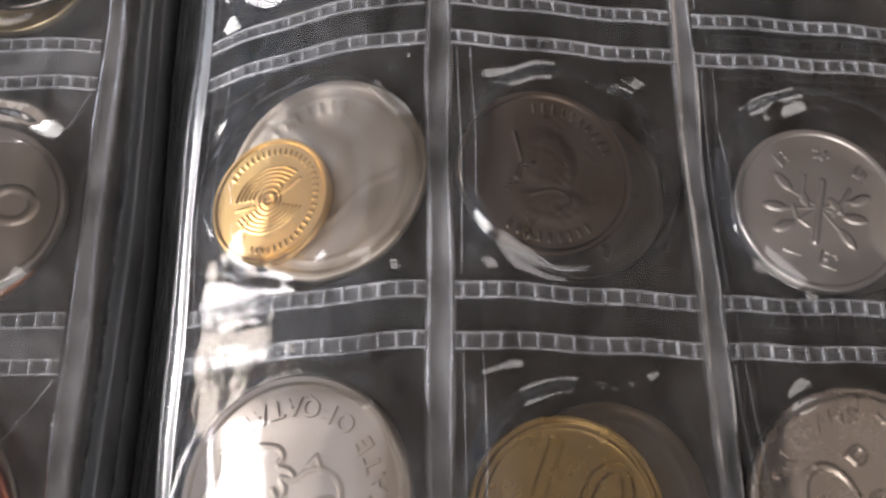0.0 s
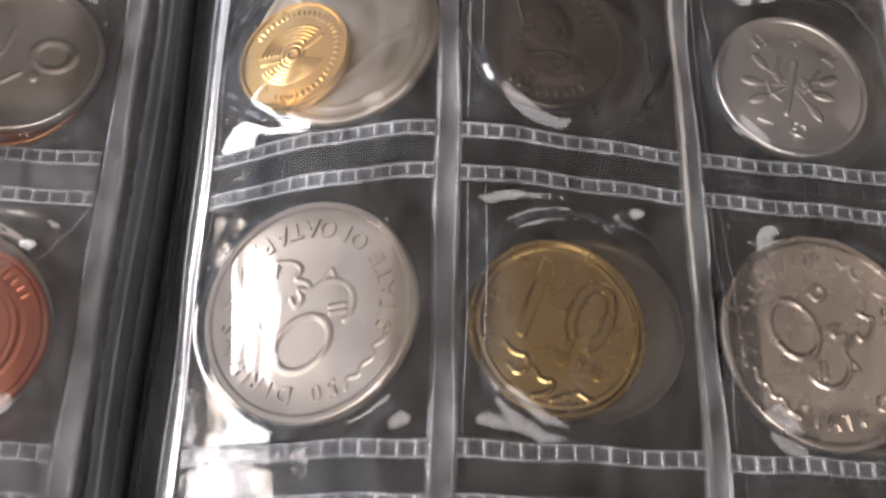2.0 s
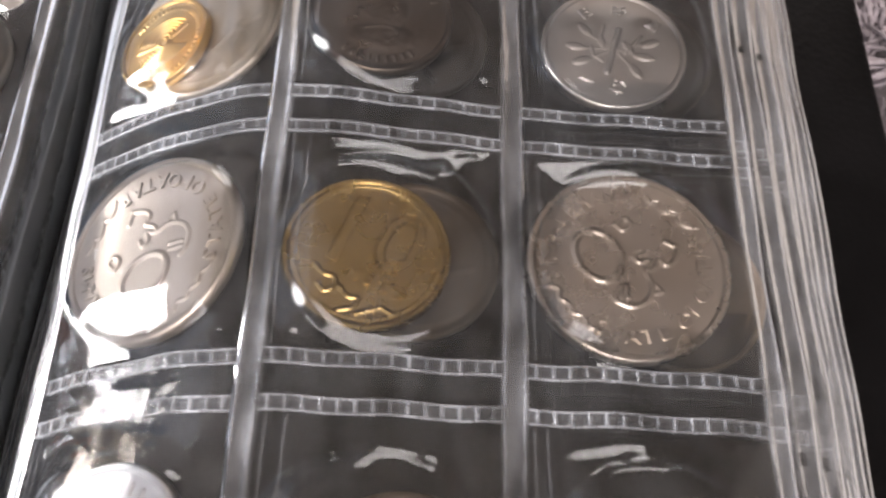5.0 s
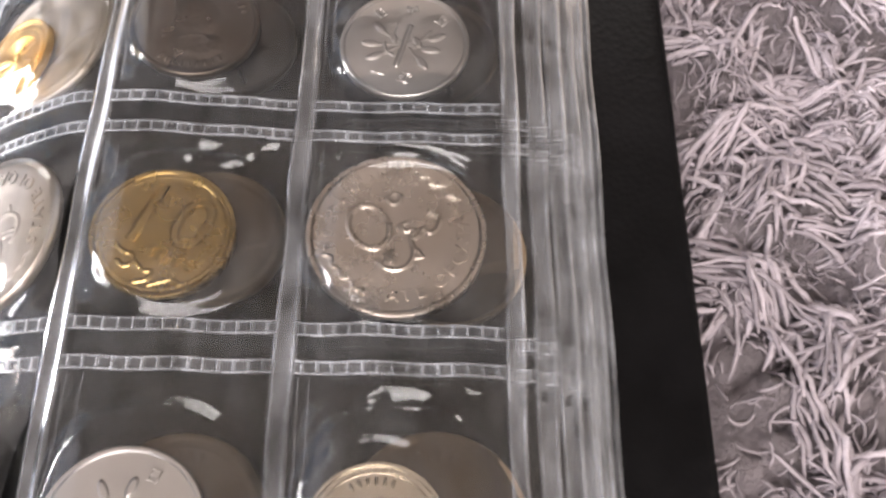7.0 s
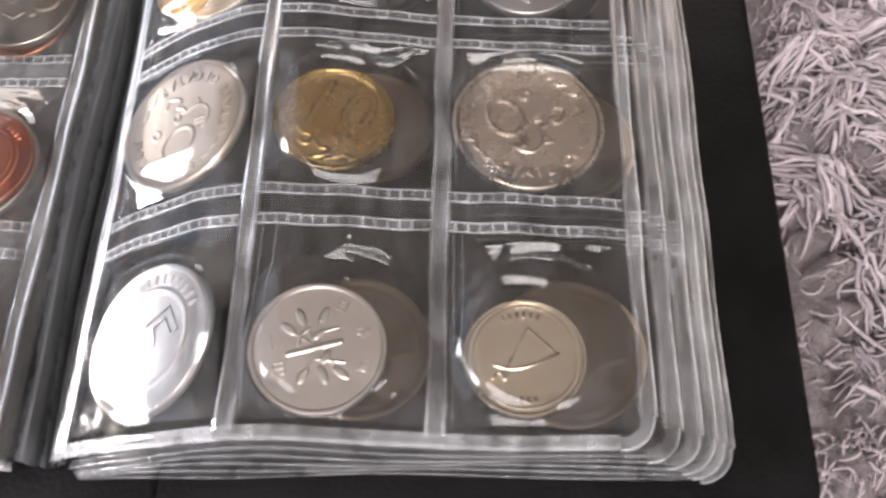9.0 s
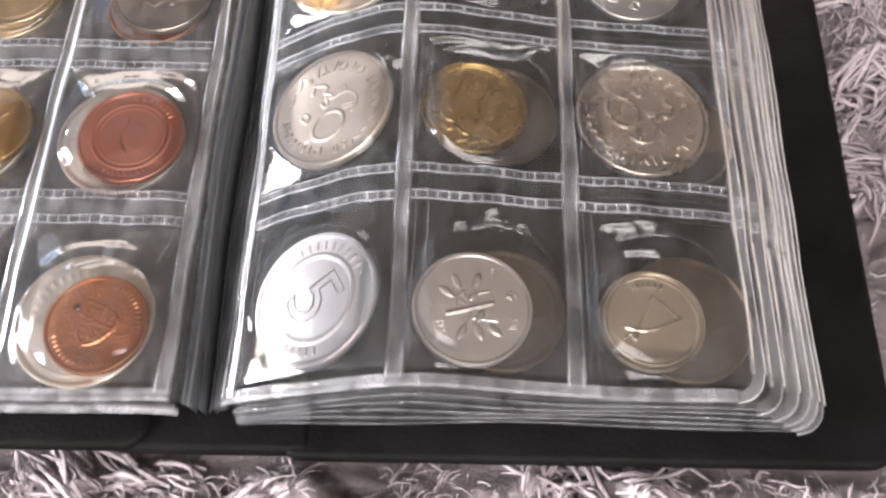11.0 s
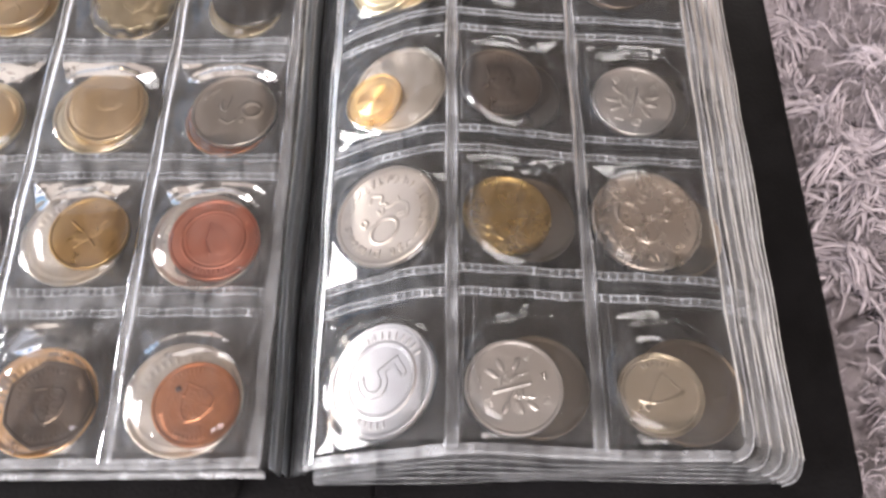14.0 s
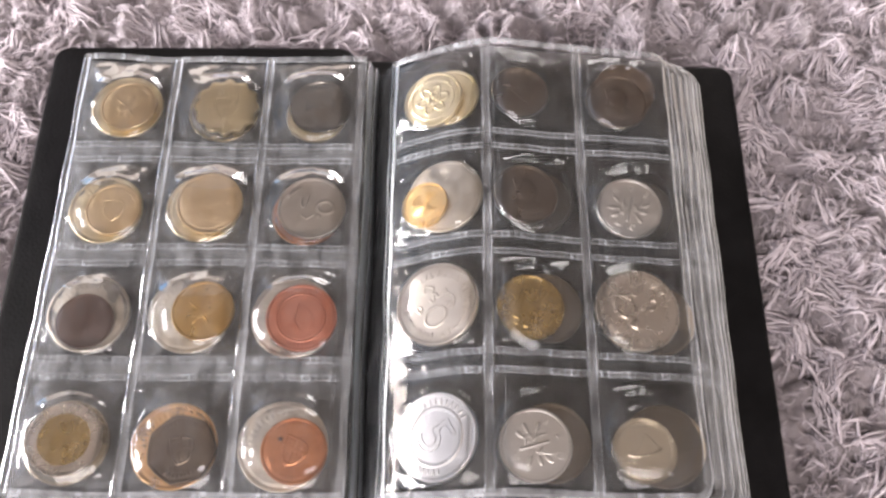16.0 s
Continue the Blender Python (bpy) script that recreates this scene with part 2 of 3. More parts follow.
# ---------------------------------------------------------------- rug
def rug_height(x, y):
    lump = noise.noise((x * 60, y * 60, 3.1))
    clump = abs(noise.noise((x * 105 + lump * 0.6, y * 105, 5.3)))
    a = lump * 0.0042 + (clump - 0.22) * 0.0095 + noise.noise((x * 240, y * 240, 7.7)) * 0.0020 + (abs(noise.noise((x * 520, y * 520, 1.9))) - 0.2) * 0.0030 + abs(noise.noise((x * 1000, y * 1000, 4.4))) * 0.0016
    under = smooth(-0.162, -0.150, x) * smooth(0.096, 0.086, x) * smooth(-0.049, -0.043, y) * smooth(0.13, 0.121, y)
    return (a - 0.0030) * (1 - under) - 0.0055 * under


floor = tagged(new("floor", grid("floor", np.concatenate([[-1.62, -1.0, -0.6], np.linspace(-0.30, 0.23, 560), [0.6, 1.2, 2.0]]), np.concatenate([[-1.7, -1.0, -0.5], np.linspace(-0.13, 0.32, 470), [0.8, 1.4, 2.0]]), rug_height, RUG)),
               "matted mauve-grey shaggy rug pile covering the floor", "rug", "", "structure")


def yarn_tufts(name, count, length, width, seed, lift, area, bundle, bend, bare):
    """Loose yarn ends lying on the pile, in bundles that fan out from one root, joined into one mesh."""
    rng = np.random.default_rng(seed)
    x0, x1, y0, y1 = area
    V, F = [], []
    sides, seg = 4, 6
    made = 0
    while made < count:
        bx, by = rng.uniform(x0, x1), rng.uniform(y0, y1)
        if -0.153 < bx < 0.0885 and -0.0450 < by < 0.120:
            continue
        if noise.noise((bx * 48, by * 48, 12.0)) < bare:
            continue
        turn, n = rng.uniform(0, 2 * math.pi), int(rng.integers(*bundle))
        for _ in range(n):
            made += 1
            a = turn + rng.normal(0, 0.12 + bend * 0.35)
            L, w = length * rng.uniform(0.45, 1.25), width * rng.uniform(0.6, 1.3)
            side, off = rng.normal(0, 0.0021), rng.normal(0, 0.0022)
            x, y = bx - math.sin(turn) * side + math.cos(turn) * off, by + math.cos(turn) * side + math.sin(turn) * off
            z = rug_height(x, y) - 0.001
            up, curl = lift * rng.uniform(0.3, 1.5), rng.normal(0, bend * 2)
            base = len(V)
            for s in range(seg + 1):
                u = s / seg
                ax, ay = math.cos(a), math.sin(a)
                px, py = x, y
                pz = (0.35 * z + 0.65 * rug_height(px, py)) + up * math.sin(math.pi * min(1, u * 0.85 + 0.1)) + 0.0009
                r = w * (0.75 + 0.35 * math.sin(math.pi * u)) * (0.55 if s == seg else 1.0) * 0.5
                for k in range(sides):
                    c, d = math.cos(k * math.pi / 2 + u * 2.2), math.sin(k * math.pi / 2 + u * 2.2)
                    V.append((px - ay * c * r, py + ax * c * r, pz + d * r * 0.8))
                if s < seg:
                    for k in range(sides):
                        p, q = base + s * sides + k, base + s * sides + (k + 1) % sides
                        F.append((p, q, q + sides, p + sides))
                x, y, a = x + ax * L / seg, y + ay * L / seg, a + curl / seg
            F.append(tuple(base + seg * sides + k for k in range(sides)))
    return mesh_of(name, V, F, YARN)


AREA = (-0.27, 0.20, -0.12, 0.26)
tagged(new("rug_yarn", yarn_tufts("rug_yarn", 16500, 0.0112, 0.00100, 5, 0.0013, AREA, (6, 17), 0.24, -0.12)), "loose mauve-grey yarn tufts of a shaggy rug", "rug", "", "stuff")
tagged(new("rug_fibres", yarn_tufts("rug_fibres", 38000, 0.0046, 0.00045, 9, 0.0009, AREA, (3, 8), 0.7, -2.0)), "fine matted fibres of a mauve-grey rug", "rug", "", "stuff")

# ---------------------------------------------------------------- album
PX = [-3.6, -3.25, -3.0, -2.5, -2.0, -1.5, -1.0, -0.5, 0.0, 0.5, 1.0, 2.0, 3.0, 4.4, 5.2, 6.1, 7.6]
PZ = [0.85, 1.10, 1.32, 1.68, 1.97, 2.23, 2.45, 2.61, 2.67, 2.64, 2.56, 2.36, 2.19, 2.05, 1.95, 1.80, 1.50]


def right_z(x):
    return float(np.interp(x, PX, PZ) * 0.5 + 0.25 * (np.interp(x - 0.3, PX, PZ) + np.interp(x + 0.3, PX, PZ)))


def right_page(x, y):
    """Height of the upper right page, all in cm."""
    return right_z(x) + 0.05 * math.sin(y * 0.55 + x * 0.6) + 0.04 * noise.noise((x * 0.5, y * 0.5, 1.0))


def left_page(x, y):
    return 1.56 + 0.06 * math.sin(x * 0.7 + y * 0.4) + 0.06 * smooth(-11, -13.6, x) - 0.10 * smooth(-4.6, -3.9, x)


album = tagged(new("coin_album"), "open black leatherette coin album with clear vinyl pocket pages", "coin album")


def cover_mesh(name, x0, x1, y0, y1, z0, z1, r):
    """A padded board with rounded corners and soft edges."""
    bm = bmesh.new()
    pts = []
    for cx, cy, a0 in ((x1 - r, y1 - r, 0), (x0 + r, y1 - r, 90), (x0 + r, y0 + r, 180), (x1 - r, y0 + r, 270)):
        for k in range(7):
            a = radians(a0 + 15 * k)
            pts.append((cx + r * math.cos(a), cy + r * math.sin(a)))
    f = bm.faces.new([bm.verts.new((x, y, z0)) for x, y in pts])
    ext = bmesh.ops.extrude_face_region(bm, geom=[f])
    bmesh.ops.translate(bm, verts=[v for v in ext["geom"] if isinstance(v, bmesh.types.BMVert)], vec=(0, 0, z1 - z0))
    bmesh.ops.recalc_face_normals(bm, faces=bm.faces[:])
    edges = [e for e in bm.edges if abs(e.verts[0].co.z - e.verts[1].co.z) < 1e-6]
    bmesh.ops.bevel(bm, geom=edges, offset=(z1 - z0) * 0.42, segments=3, affect="EDGES", profile=0.5)
    me = bpy.data.meshes.new(name)
    bm.to_mesh(me)
    bm.free()
    me.materials.append(LEATHER)
    me.polygons.foreach_set("use_smooth", [True] * len(me.polygons))
    return me


part("back_cover", cover_mesh("back_cover", -0.0235, 0.0874, -0.0446, 0.1150, 0.0015, 0.0050, 0.0055), album, "black leatherette board under the thick stack")
part("front_cover", cover_mesh("front_cover", -0.1520, -0.0455, -0.0436, 0.1215, 0.0025, 0.0062, 0.0055), album, "black leatherette board under the thin stack")
part("spine", cover_mesh("spine", -0.0530, -0.0160, -0.0437, 0.1168, 0.0010, 0.0052, 0.002), album, "black leatherette spine")

ROWS_Y = [10.86, 7.24, 3.62, 0.0, -3.60]


def weld_column(name, x, y0, y1, z, width, parent, mat=BAND, ridges=(-0.72, 0.72)):
    """An upright weld between two pockets: a flat milky band with a bright bead on both sides."""
    ys = np.linspace(y0, y1, 40)
    prof = [(-1.0, 0.0), (-0.82, 0.016), (-0.62, 0.02), (-0.45, 0.0), (0.45, 0.0), (0.62, 0.02), (0.82, 0.016), (1.0, 0.0)]
    rails = []
    for u, h in prof:
        rails.append([((x + u * width / 2 + 0.015 * math.sin(yy * 1.9 + u)) * CM, yy * CM, (z(x + u * width / 2, yy) + 0.012 + h + 0.012 * math.sin(yy * 3.1)) * CM) for yy in ys])
    ob = part(name, sweep(name, rails, mat), parent)
    for side in ridges:
        tube = []
        for k in range(5):
            a = k * math.pi / 4
            tube.append([((x + side * width / 2 + 0.012 * math.cos(a) + 0.015 * math.sin(yy * 1.9 + side)) * CM, yy * CM, (z(x + side * width / 2, yy) + 0.030 + 0.012 * math.sin(a) + 0.012 * math.sin(yy * 3.1)) * CM) for yy in ys])
        part("weld_bead", sweep("weld_bead", tube, RIDGE), ob)
    return ob


def round_corner(x1, y, up, zf, width, parent, mat=BAND, rr=0.42):
    """The rounded outer corner of a leaf, with a bright bead."""
    arc = [radians(a) * (1 if up else -1) for a in range(0, 91, 9)]
    cx, cy = x1 - rr, y - rr if up else y + rr
    at = lambda q, a, h: ((cx + q * math.cos(a)) * CM, (cy + q * math.sin(a)) * CM, (zf(cx + q * math.cos(a), cy + q * math.sin(a)) + h) * CM)
    ob = part("corner_weld", sweep("corner_weld", [[at(rr + u * width / 2, a, h) for a in arc] for u, h in ((-1, 0.012), (-0.6, 0.03), (0, 0.014), (0.6, 0.03), (1, 0.012))], mat), parent)
    part("weld_bead", sweep("weld_bead", [[at(rr + width * 0.4 + 0.014 * math.cos(k * math.pi / 4), a, 0.03 + 0.016 * math.sin(k * math.pi / 4)) for a in arc] for k in range(5)], RIDGE), ob)


def stitched_strip(x0, x1, y, z, parent, tilt=0.0):
    """A heat-stitched strip: two long ridges joined by a row of short rungs, like a ladder pressed into the film."""
    n = 13
    V, F = [], []

    def bar(points, w, h):
        """A low ridge with sloping sides along points."""
        b = len(V)
        for i, (px, py) in enumerate(points):
            qx, qy = points[min(i + 1, len(points) - 1)]
            ox, oy = points[max(i - 1, 0)]
            l = math.hypot(qx - ox, qy - oy)
            nx, ny = -(qy - oy) / l, (qx - ox) / l
            for u, g in ((-1.0, 0.0), (-0.45, 1.0), (0.45, 1.0), (1.0, 0.0)):
                x, yy = px + nx * u * w, py + ny * u * w
                V.append((x * CM, yy * CM, (z(x, yy) + 0.03 + g * h) * CM))
            if i:
                for k in range(3):
                    a = b + (i - 1) * 4 + k
                    F.append((a, a + 4, a + 5, a + 1))

    wob = lambda x: y + tilt * (x - x0) + 0.012 * math.sin(x * 5.0 + y)
    xs = np.linspace(x0, x1, 24)
    for s in (-0.082, 0.082):
        bar([(x, wob(x) + s) for x in xs], 0.014, 0.03)
    for i in range(n + 1):
        x = x0 + (x1 - x0) * (i + 0.5) / (n + 1)
        bar([(x + 0.006 * math.sin(i * 2.3), wob(x) - 0.075), (x, wob(x) + 0.075)], 0.021, 0.045)
    ob = part("stitched_strip", mesh_of("stitched_strip", V, F, RIDGE), parent)
    part("strip_film", grid("strip_film", xs * CM, (y + np.linspace(-0.09, 0.09, 4)) * CM, lambda X, Y: (z(X / CM, Y / CM) + 0.028) * CM, WELD), ob)
    return ob


def tongue(x0, x1, y1, f, seed, parent):
    """The clear tongue that closes a pocket: a tapering flap with rounded corners and a fine bright edge."""
    deep, slant, n = 0.95 + 0.12 * math.sin(seed), 0.42 + 0.1 * math.sin(seed * 2.3), 16
    rows = []
    for k in range(n):
        v = k / (n - 1)
        inset = slant * v + 0.35 * max(0.0, (v - 0.78) / 0.22) ** 2.2
        rows.append([((x0 + 0.06 + inset + (x1 - x0 - 0.12 - 2 * inset) * u) * CM, (y1 - 0.02 - deep * v + 0.03 * math.sin(u * 5 + seed)) * CM) for u in np.linspace(0, 1, 20)])
    ob = part("tongue", sweep("tongue", [[(x, y, f(x, y) + 0.00012) for x, y in r] for r in rows], FLAP), parent)
    line = [r[0] for r in rows] + rows[-1][1:-1] + [r[-1] for r in rows[::-1]]
    rails = [[(x + 0.00006 * a, y, f(x, y) + 0.00014 + 0.00006 * (1 - abs(a))) for x, y in line] for a in (-1, 0, 1)]
    part("tongue_edge", sweep("tongue_edge", rails, RIDGE), ob)


def pocket(x0, x1, y0, y1, z, coin, seed, parent, mat=FILM, puff=0.20):
    """The clear front of one pocket, drawn over its coin, with creases that run from the corners."""
    cx, cy, cr, cz, cdx, cdy = coin

    def f(X, Y):
        x, y = X / CM, Y / CM
        u, v = (x - x0) / (x1 - x0), (y - y0) / (y1 - y0)
        rim = smooth(0.0, 0.26, min(u, 1 - u, v, 1 - v))
        d = math.hypot(x - cx, y - cy)
        over = 1 - smooth(cr * 0.99, cr * 1.5, d)
        free = smooth(cr * 0.96, cr * 1.25, d)
        a = math.atan2(y - cy, x - cx)
        fold = noise.noise((math.cos(a) * 2.8, math.sin(a) * 2.8, seed * 3.7))
        arc = noise.noise((d * 3.6, a * 0.8 + seed, seed * 2.3))
        crease = 1 - 2.2 * abs(noise.noise((x * 1.5 + seed, y * 0.9, seed * 1.3)))
        fine = noise.noise((x * 4.3, y * 2.6, seed * 5.1))
        disc = 1 - smooth(1.17, 1.37, math.hypot(x - (x0 + x1) / 2, (y - (y0 + y1) / 2 + 0.12) * 1.02))
        flat = z(x, y) + 0.02 + (0.11 if seed < 40 else 0.06) * disc + rim * (puff * (0.45 + 0.55 * over)) + smooth(0.0, 0.1, min(u, 1 - u, v, 1 - v)) * free * (0.055 * fold + 0.065 * arc + 0.030 * crease + 0.018 * fine)
        tent = cz + cdx * (x - cx) + cdy * (y - cy) + 0.030 - 0.55 * max(0.0, d - cr * 1.03)
        k = 0.05
        h = max(0.0, k - abs(flat - tent)) / k
        return (max(flat, tent) + h * h * k / 4) * CM

    if seed >= 40:
        tongue(x0, x1, y1, f, seed, parent)
    else:
        for k, off in enumerate((0.09, 0.26 + 0.05 * math.sin(seed))):
            line = [((x0 + off + 0.02 * math.sin(v * 3 + seed)) * CM, (y1 - 0.05 - (y1 - y0 - 0.12) * v * (1 - 0.3 * k)) * CM) for v in np.linspace(0, 1, 30)]
            part("crease", sweep("crease", [[(x + 0.00006 * a, y, f(x, y) + 0.00004 + 0.00008 * (1 - abs(a))) for x, y in line] for a in (-1, 0, 1)], RIDGE), parent)
    return part("pocket", grid("pocket", np.linspace(x0, x1, 54) * CM, np.linspace(y0, y1, 54) * CM, f, mat), parent)


# ---------------------------------------------------------------- coins
RES = 170


def blank(design, n, facets=0, wave=0.0):
    """Heights of a coin's face on a unit disc: rim, rings, strokes, leaves and grain, as a square grid squeezed onto the disc."""
    s = np.linspace(-1, 1, n)
    U, W = np.meshgrid(s, s)
    X, Y = U * np.sqrt(1 - W * W / 2), W * np.sqrt(1 - U * U / 2)
    R = np.hypot(X, Y)
    H = np.zeros_like(X)
    for kind, *a in design:
        if kind == "ring":
            r, w, h = a
            H = np.maximum(H, h * np.clip(1.4 - np.abs(R - r) / w, 0, 1))
        elif kind == "disc":
            x, y, rx, ry, turn, h = a
            c, d = math.cos(radians(turn)), math.sin(radians(turn))
            q = np.hypot(((X - x) * c + (Y - y) * d) / rx, (-(X - x) * d + (Y - y) * c) / ry)
            H = np.maximum(H, h * np.clip((1 - q) * 3.0, 0, 1))
        elif kind == "oval":
            x, y, rx, ry, turn, w, h = a
            c, d = math.cos(radians(turn)), math.sin(radians(turn))
            q = np.hypot(((X - x) * c + (Y - y) * d) / rx, (-(X - x) * d + (Y - y) * c) / ry)
            H = np.maximum(H, h * np.clip(1.5 - np.abs(q - 1) * min(rx, ry) / w, 0, 1))
        elif kind == "line":
            pts, w, h = a
            w = w * 0.62
            for _ in range(2 if len(pts) > 3 else 0):
                pts = [pts[0]] + [(p[0] * k + q[0] * (1 - k), p[1] * k + q[1] * (1 - k)) for p, q in zip(pts, pts[1:]) for k in (0.75, 0.25)] + [pts[-1]]
            for (xa, ya), (xb, yb) in zip(pts, pts[1:]):
                t = np.clip(((X - xa) * (xb - xa) + (Y - ya) * (yb - ya)) / ((xb - xa) ** 2 + (yb - ya) ** 2 + 1e-9), 0, 1)
                H = np.maximum(H, h * np.clip(1.5 - np.hypot(X - xa - t * (xb - xa), Y - ya - t * (yb - ya)) / w, 0, 1))
        elif kind == "sunk":
            r, h = a
            H = H - h * np.clip((r - R) * 25, 0, 1)
        elif kind == "grain":
            h, k, seed = a
            G = np.sin(X * k + 2.1 * np.sin(Y * k * 0.7 + seed)) * np.sin(Y * k * 1.1 + 1.7 * np.sin(X * k * 0.6 + seed * 2))
            H = H + 0.45 * h * G * (R < 0.84)
    rim = np.clip((R - 0.938) / 0.018, 0, 1)
    H = H * (1 - rim) + rim * 1.0
    if facets:
        A = np.arctan2(Y, X)
        k = np.cos(math.pi / facets) / np.cos(np.mod(A, 2 * math.pi / facets) - math.pi / facets)
        k = 0.6 * k + 0.4
        X, Y = X * k, Y * k
    if wave:
        k = 1 + wave * np.cos(12 * np.arctan2(Y, X)) * np.clip(R, 0, 1) ** 4
        X, Y = X * k, Y * k
    return X, Y, H


def coin_mesh(name, dia, thick, design, material, relief=0.024, facets=0, wave=0.0, second=None, second_r=0.0, n=RES):
    """One struck coin: a face in relief, a reeded edge and a plain underside. Lengths in cm, top face up, base at z = 0."""
    X, Y, H = blank(design, n, facets, wave)
    r = dia / 2
    top = np.stack([X.ravel() * r, Y.ravel() * r, thick - relief + H.ravel() * relief], 1)
    V = [tuple(p * CM) for p in top]
    F = [(j * n + i, j * n + i + 1, (j + 1) * n + i + 1, (j + 1) * n + i) for j in range(n - 1) for i in range(n - 1)]
    loop = [i for i in range(n)] + [j * n + n - 1 for j in range(1, n)] + [(n - 1) * n + i for i in range(n - 2, -1, -1)] + [j * n for j in range(n - 2, 0, -1)]
    rings, sides = [loop], []
    for zz, k in ((thick - 0.012, 1.012), (0.012, 1.012), (0.0, 0.99)):
        b = len(V)
        for c, i in enumerate(loop):
            x, y, _ = V[i]
            g = k + (0.004 if c % 2 and 0.005 < zz < thick - 0.005 else 0)
            V.append((x * g, y * g, zz * CM))
        rings.append(list(range(b, b + len(loop))))
    for a, b in zip(rings, rings[1:]):
        m = len(loop)
        sides += [(a[i], b[i], b[(i + 1) % m], a[(i + 1) % m]) for i in range(m)]
    edge_v = [V[i] for i in loop] + V[n * n:]
    back = {v: k for k, v in enumerate(loop)}
    edge = mesh_of("reeded_edge", edge_v, [tuple(back[i] if i in back else len(loop) + i - n * n for i in f) for f in sides] + [tuple(range(len(edge_v) - 1, len(edge_v) - len(loop) - 1, -1))], material)
    me = mesh_of(name, V[:n * n], F, material)
    if second:
        me.materials.append(second)
        idx = np.zeros(len(me.polygons), dtype=np.int32)
        for p in me.polygons:
            c = p.center
            if p.index < (n - 1) ** 2 and math.hypot(c.x, c.y) < second_r * r * CM:
                idx[p.index] = 1
        me.polygons.foreach_set("material_index", idx)
    return me, edge


def letters(items, dia, thick, material):
    """Raised lettering: (text, radius, angle of its middle, size, outward) round the rim, or (text, (x, y), size, turn) flat; all in coin radii."""
    bm = bmesh.new()
    r = dia / 2

    def one(text, m, size, hollow=False):
        cu = bpy.data.curves.new("glyphs", "FONT")
        cu.body, cu.size, cu.align_x, cu.align_y = text, size * r * CM, "CENTER", "CENTER"
        cu.extrude, cu.bevel_depth, cu.bevel_resolution, cu.resolution_u = 0.00010, 0.00006, 2, 3
        if hollow:
            cu.fill_mode, cu.extrude, cu.bevel_depth = "NONE", 0.0, 0.00015
        ob = bpy.data.objects.new("glyphs", cu)
        me = bpy.data.meshes.new_from_object(ob)
        me.transform(m)
        bm.from_mesh(me)
        bpy.data.objects.remove(ob), bpy.data.curves.remove(cu), bpy.data.meshes.remove(me)

    zz = (thick - 0.010) * CM
    for it in items:
        if isinstance(it[1], tuple):
            text, (x, y), size, turn = it
            one(text, Matrix.Translation((x * r * CM, y * r * CM, zz)) @ Matrix.Rotation(radians(turn), 4, "Z"), size, text in "105" and size > 0.9)
        else:
            text, rad, mid, size, outward = it
            step = math.degrees(size * 0.74 / rad)
            for i, ch in enumerate(text):
                if ch == " ":
                    continue
                a = mid + (-(i - (len(text) - 1) / 2) if outward else (i - (len(text) - 1) / 2)) * step
                one(ch, Matrix.Translation((rad * math.cos(radians(a)) * r * CM, rad * math.sin(radians(a)) * r * CM, zz)) @ Matrix.Rotation(radians(a - 90 if outward else a + 90), 4, "Z"), size)
    me = bpy.data.meshes.new("inscription")
    bm.to_mesh(me)
    bm.free()
    me.materials.append(material)
    return me


def dashes(rad, mid, count, size, outward=True):
    """Worn lettering that cannot be read: short plain bars round the rim."""
    out = []
    for i in range(count):
        a = radians(mid + (i - (count - 1) / 2) * math.degrees(size * 0.85 / rad))
        c, d = math.cos(a), math.sin(a)
        out.append(("line", [((rad - size * 0.28) * c, (rad - size * 0.28) * d), ((rad + size * 0.28) * c, (rad + size * 0.28) * d)], size * 0.17, 0.8))
    return out


def leaf(x, y, turn, size, h=0.8):
    return [("disc", x, y, size, size * 0.42, turn, h), ("line", [(x - size * 0.9 * math.cos(radians(turn)), y - size * 0.9 * math.sin(radians(turn))), (0.0, 0.0)], 0.018, h * 0.6)]


DIRHAM = [("oval", -0.31, 0.08, 0.22, 0.28, 28, 0.022, 1.0), ("line", [(-0.12, 0.44), (-0.02, 0.53), (0.06, 0.44), (-0.04, 0.36), (-0.12, 0.44)], 0.03, 1.0),
          ("line", [(0.12, 0.14), (0.02, 0.10), (0.10, 0.02), (0.22, 0.08), (0.14, -0.06), (0.22, -0.20), (0.16, -0.38), (0.02, -0.46), (-0.14, -0.42), (-0.20, -0.34)], 0.03, 1.0),
          ("line", [(0.50, 0.24), (0.46, 0.06), (0.36, 0.0), (0.30, 0.10), (0.24, -0.04), (0.16, -0.06)], 0.03, 1.0), ("line", [(0.36, 0.28), (0.46, 0.24)], 0.034, 0.9), ("line", [(0.24, -0.2), (0.30, -0.28), (0.2, -0.3)], 0.026, 0.9),
          ("line", [(-0.10, -0.22), (-0.11, -0.36)], 0.024, 0.9), ("line", [(-0.04, -0.22), (-0.05, -0.36)], 0.024, 0.9),
          ("line", [(0.20, 0.80), (0.28, 0.70), (0.36, 0.74), (0.33, 0.64), (0.44, 0.60), (0.54, 0.62), (0.52, 0.52), (0.62, 0.46), (0.72, 0.46)], 0.024, 0.7),
          ("line", [(-0.80, -0.28), (-0.70, -0.30), (-0.72, -0.42), (-0.62, -0.44), (-0.60, -0.56), (-0.48, -0.56), (-0.46, -0.68), (-0.36, -0.70)], 0.024, 0.7)]
DIRHAM_TEXT = [("50 DIRHAMS", 0.77, 141, 0.205, True), ("STATE", 0.76, 268, 0.215, False), ("OF", 0.76, 318, 0.215, False), ("QATAR", 0.76, 362, 0.215, False)]
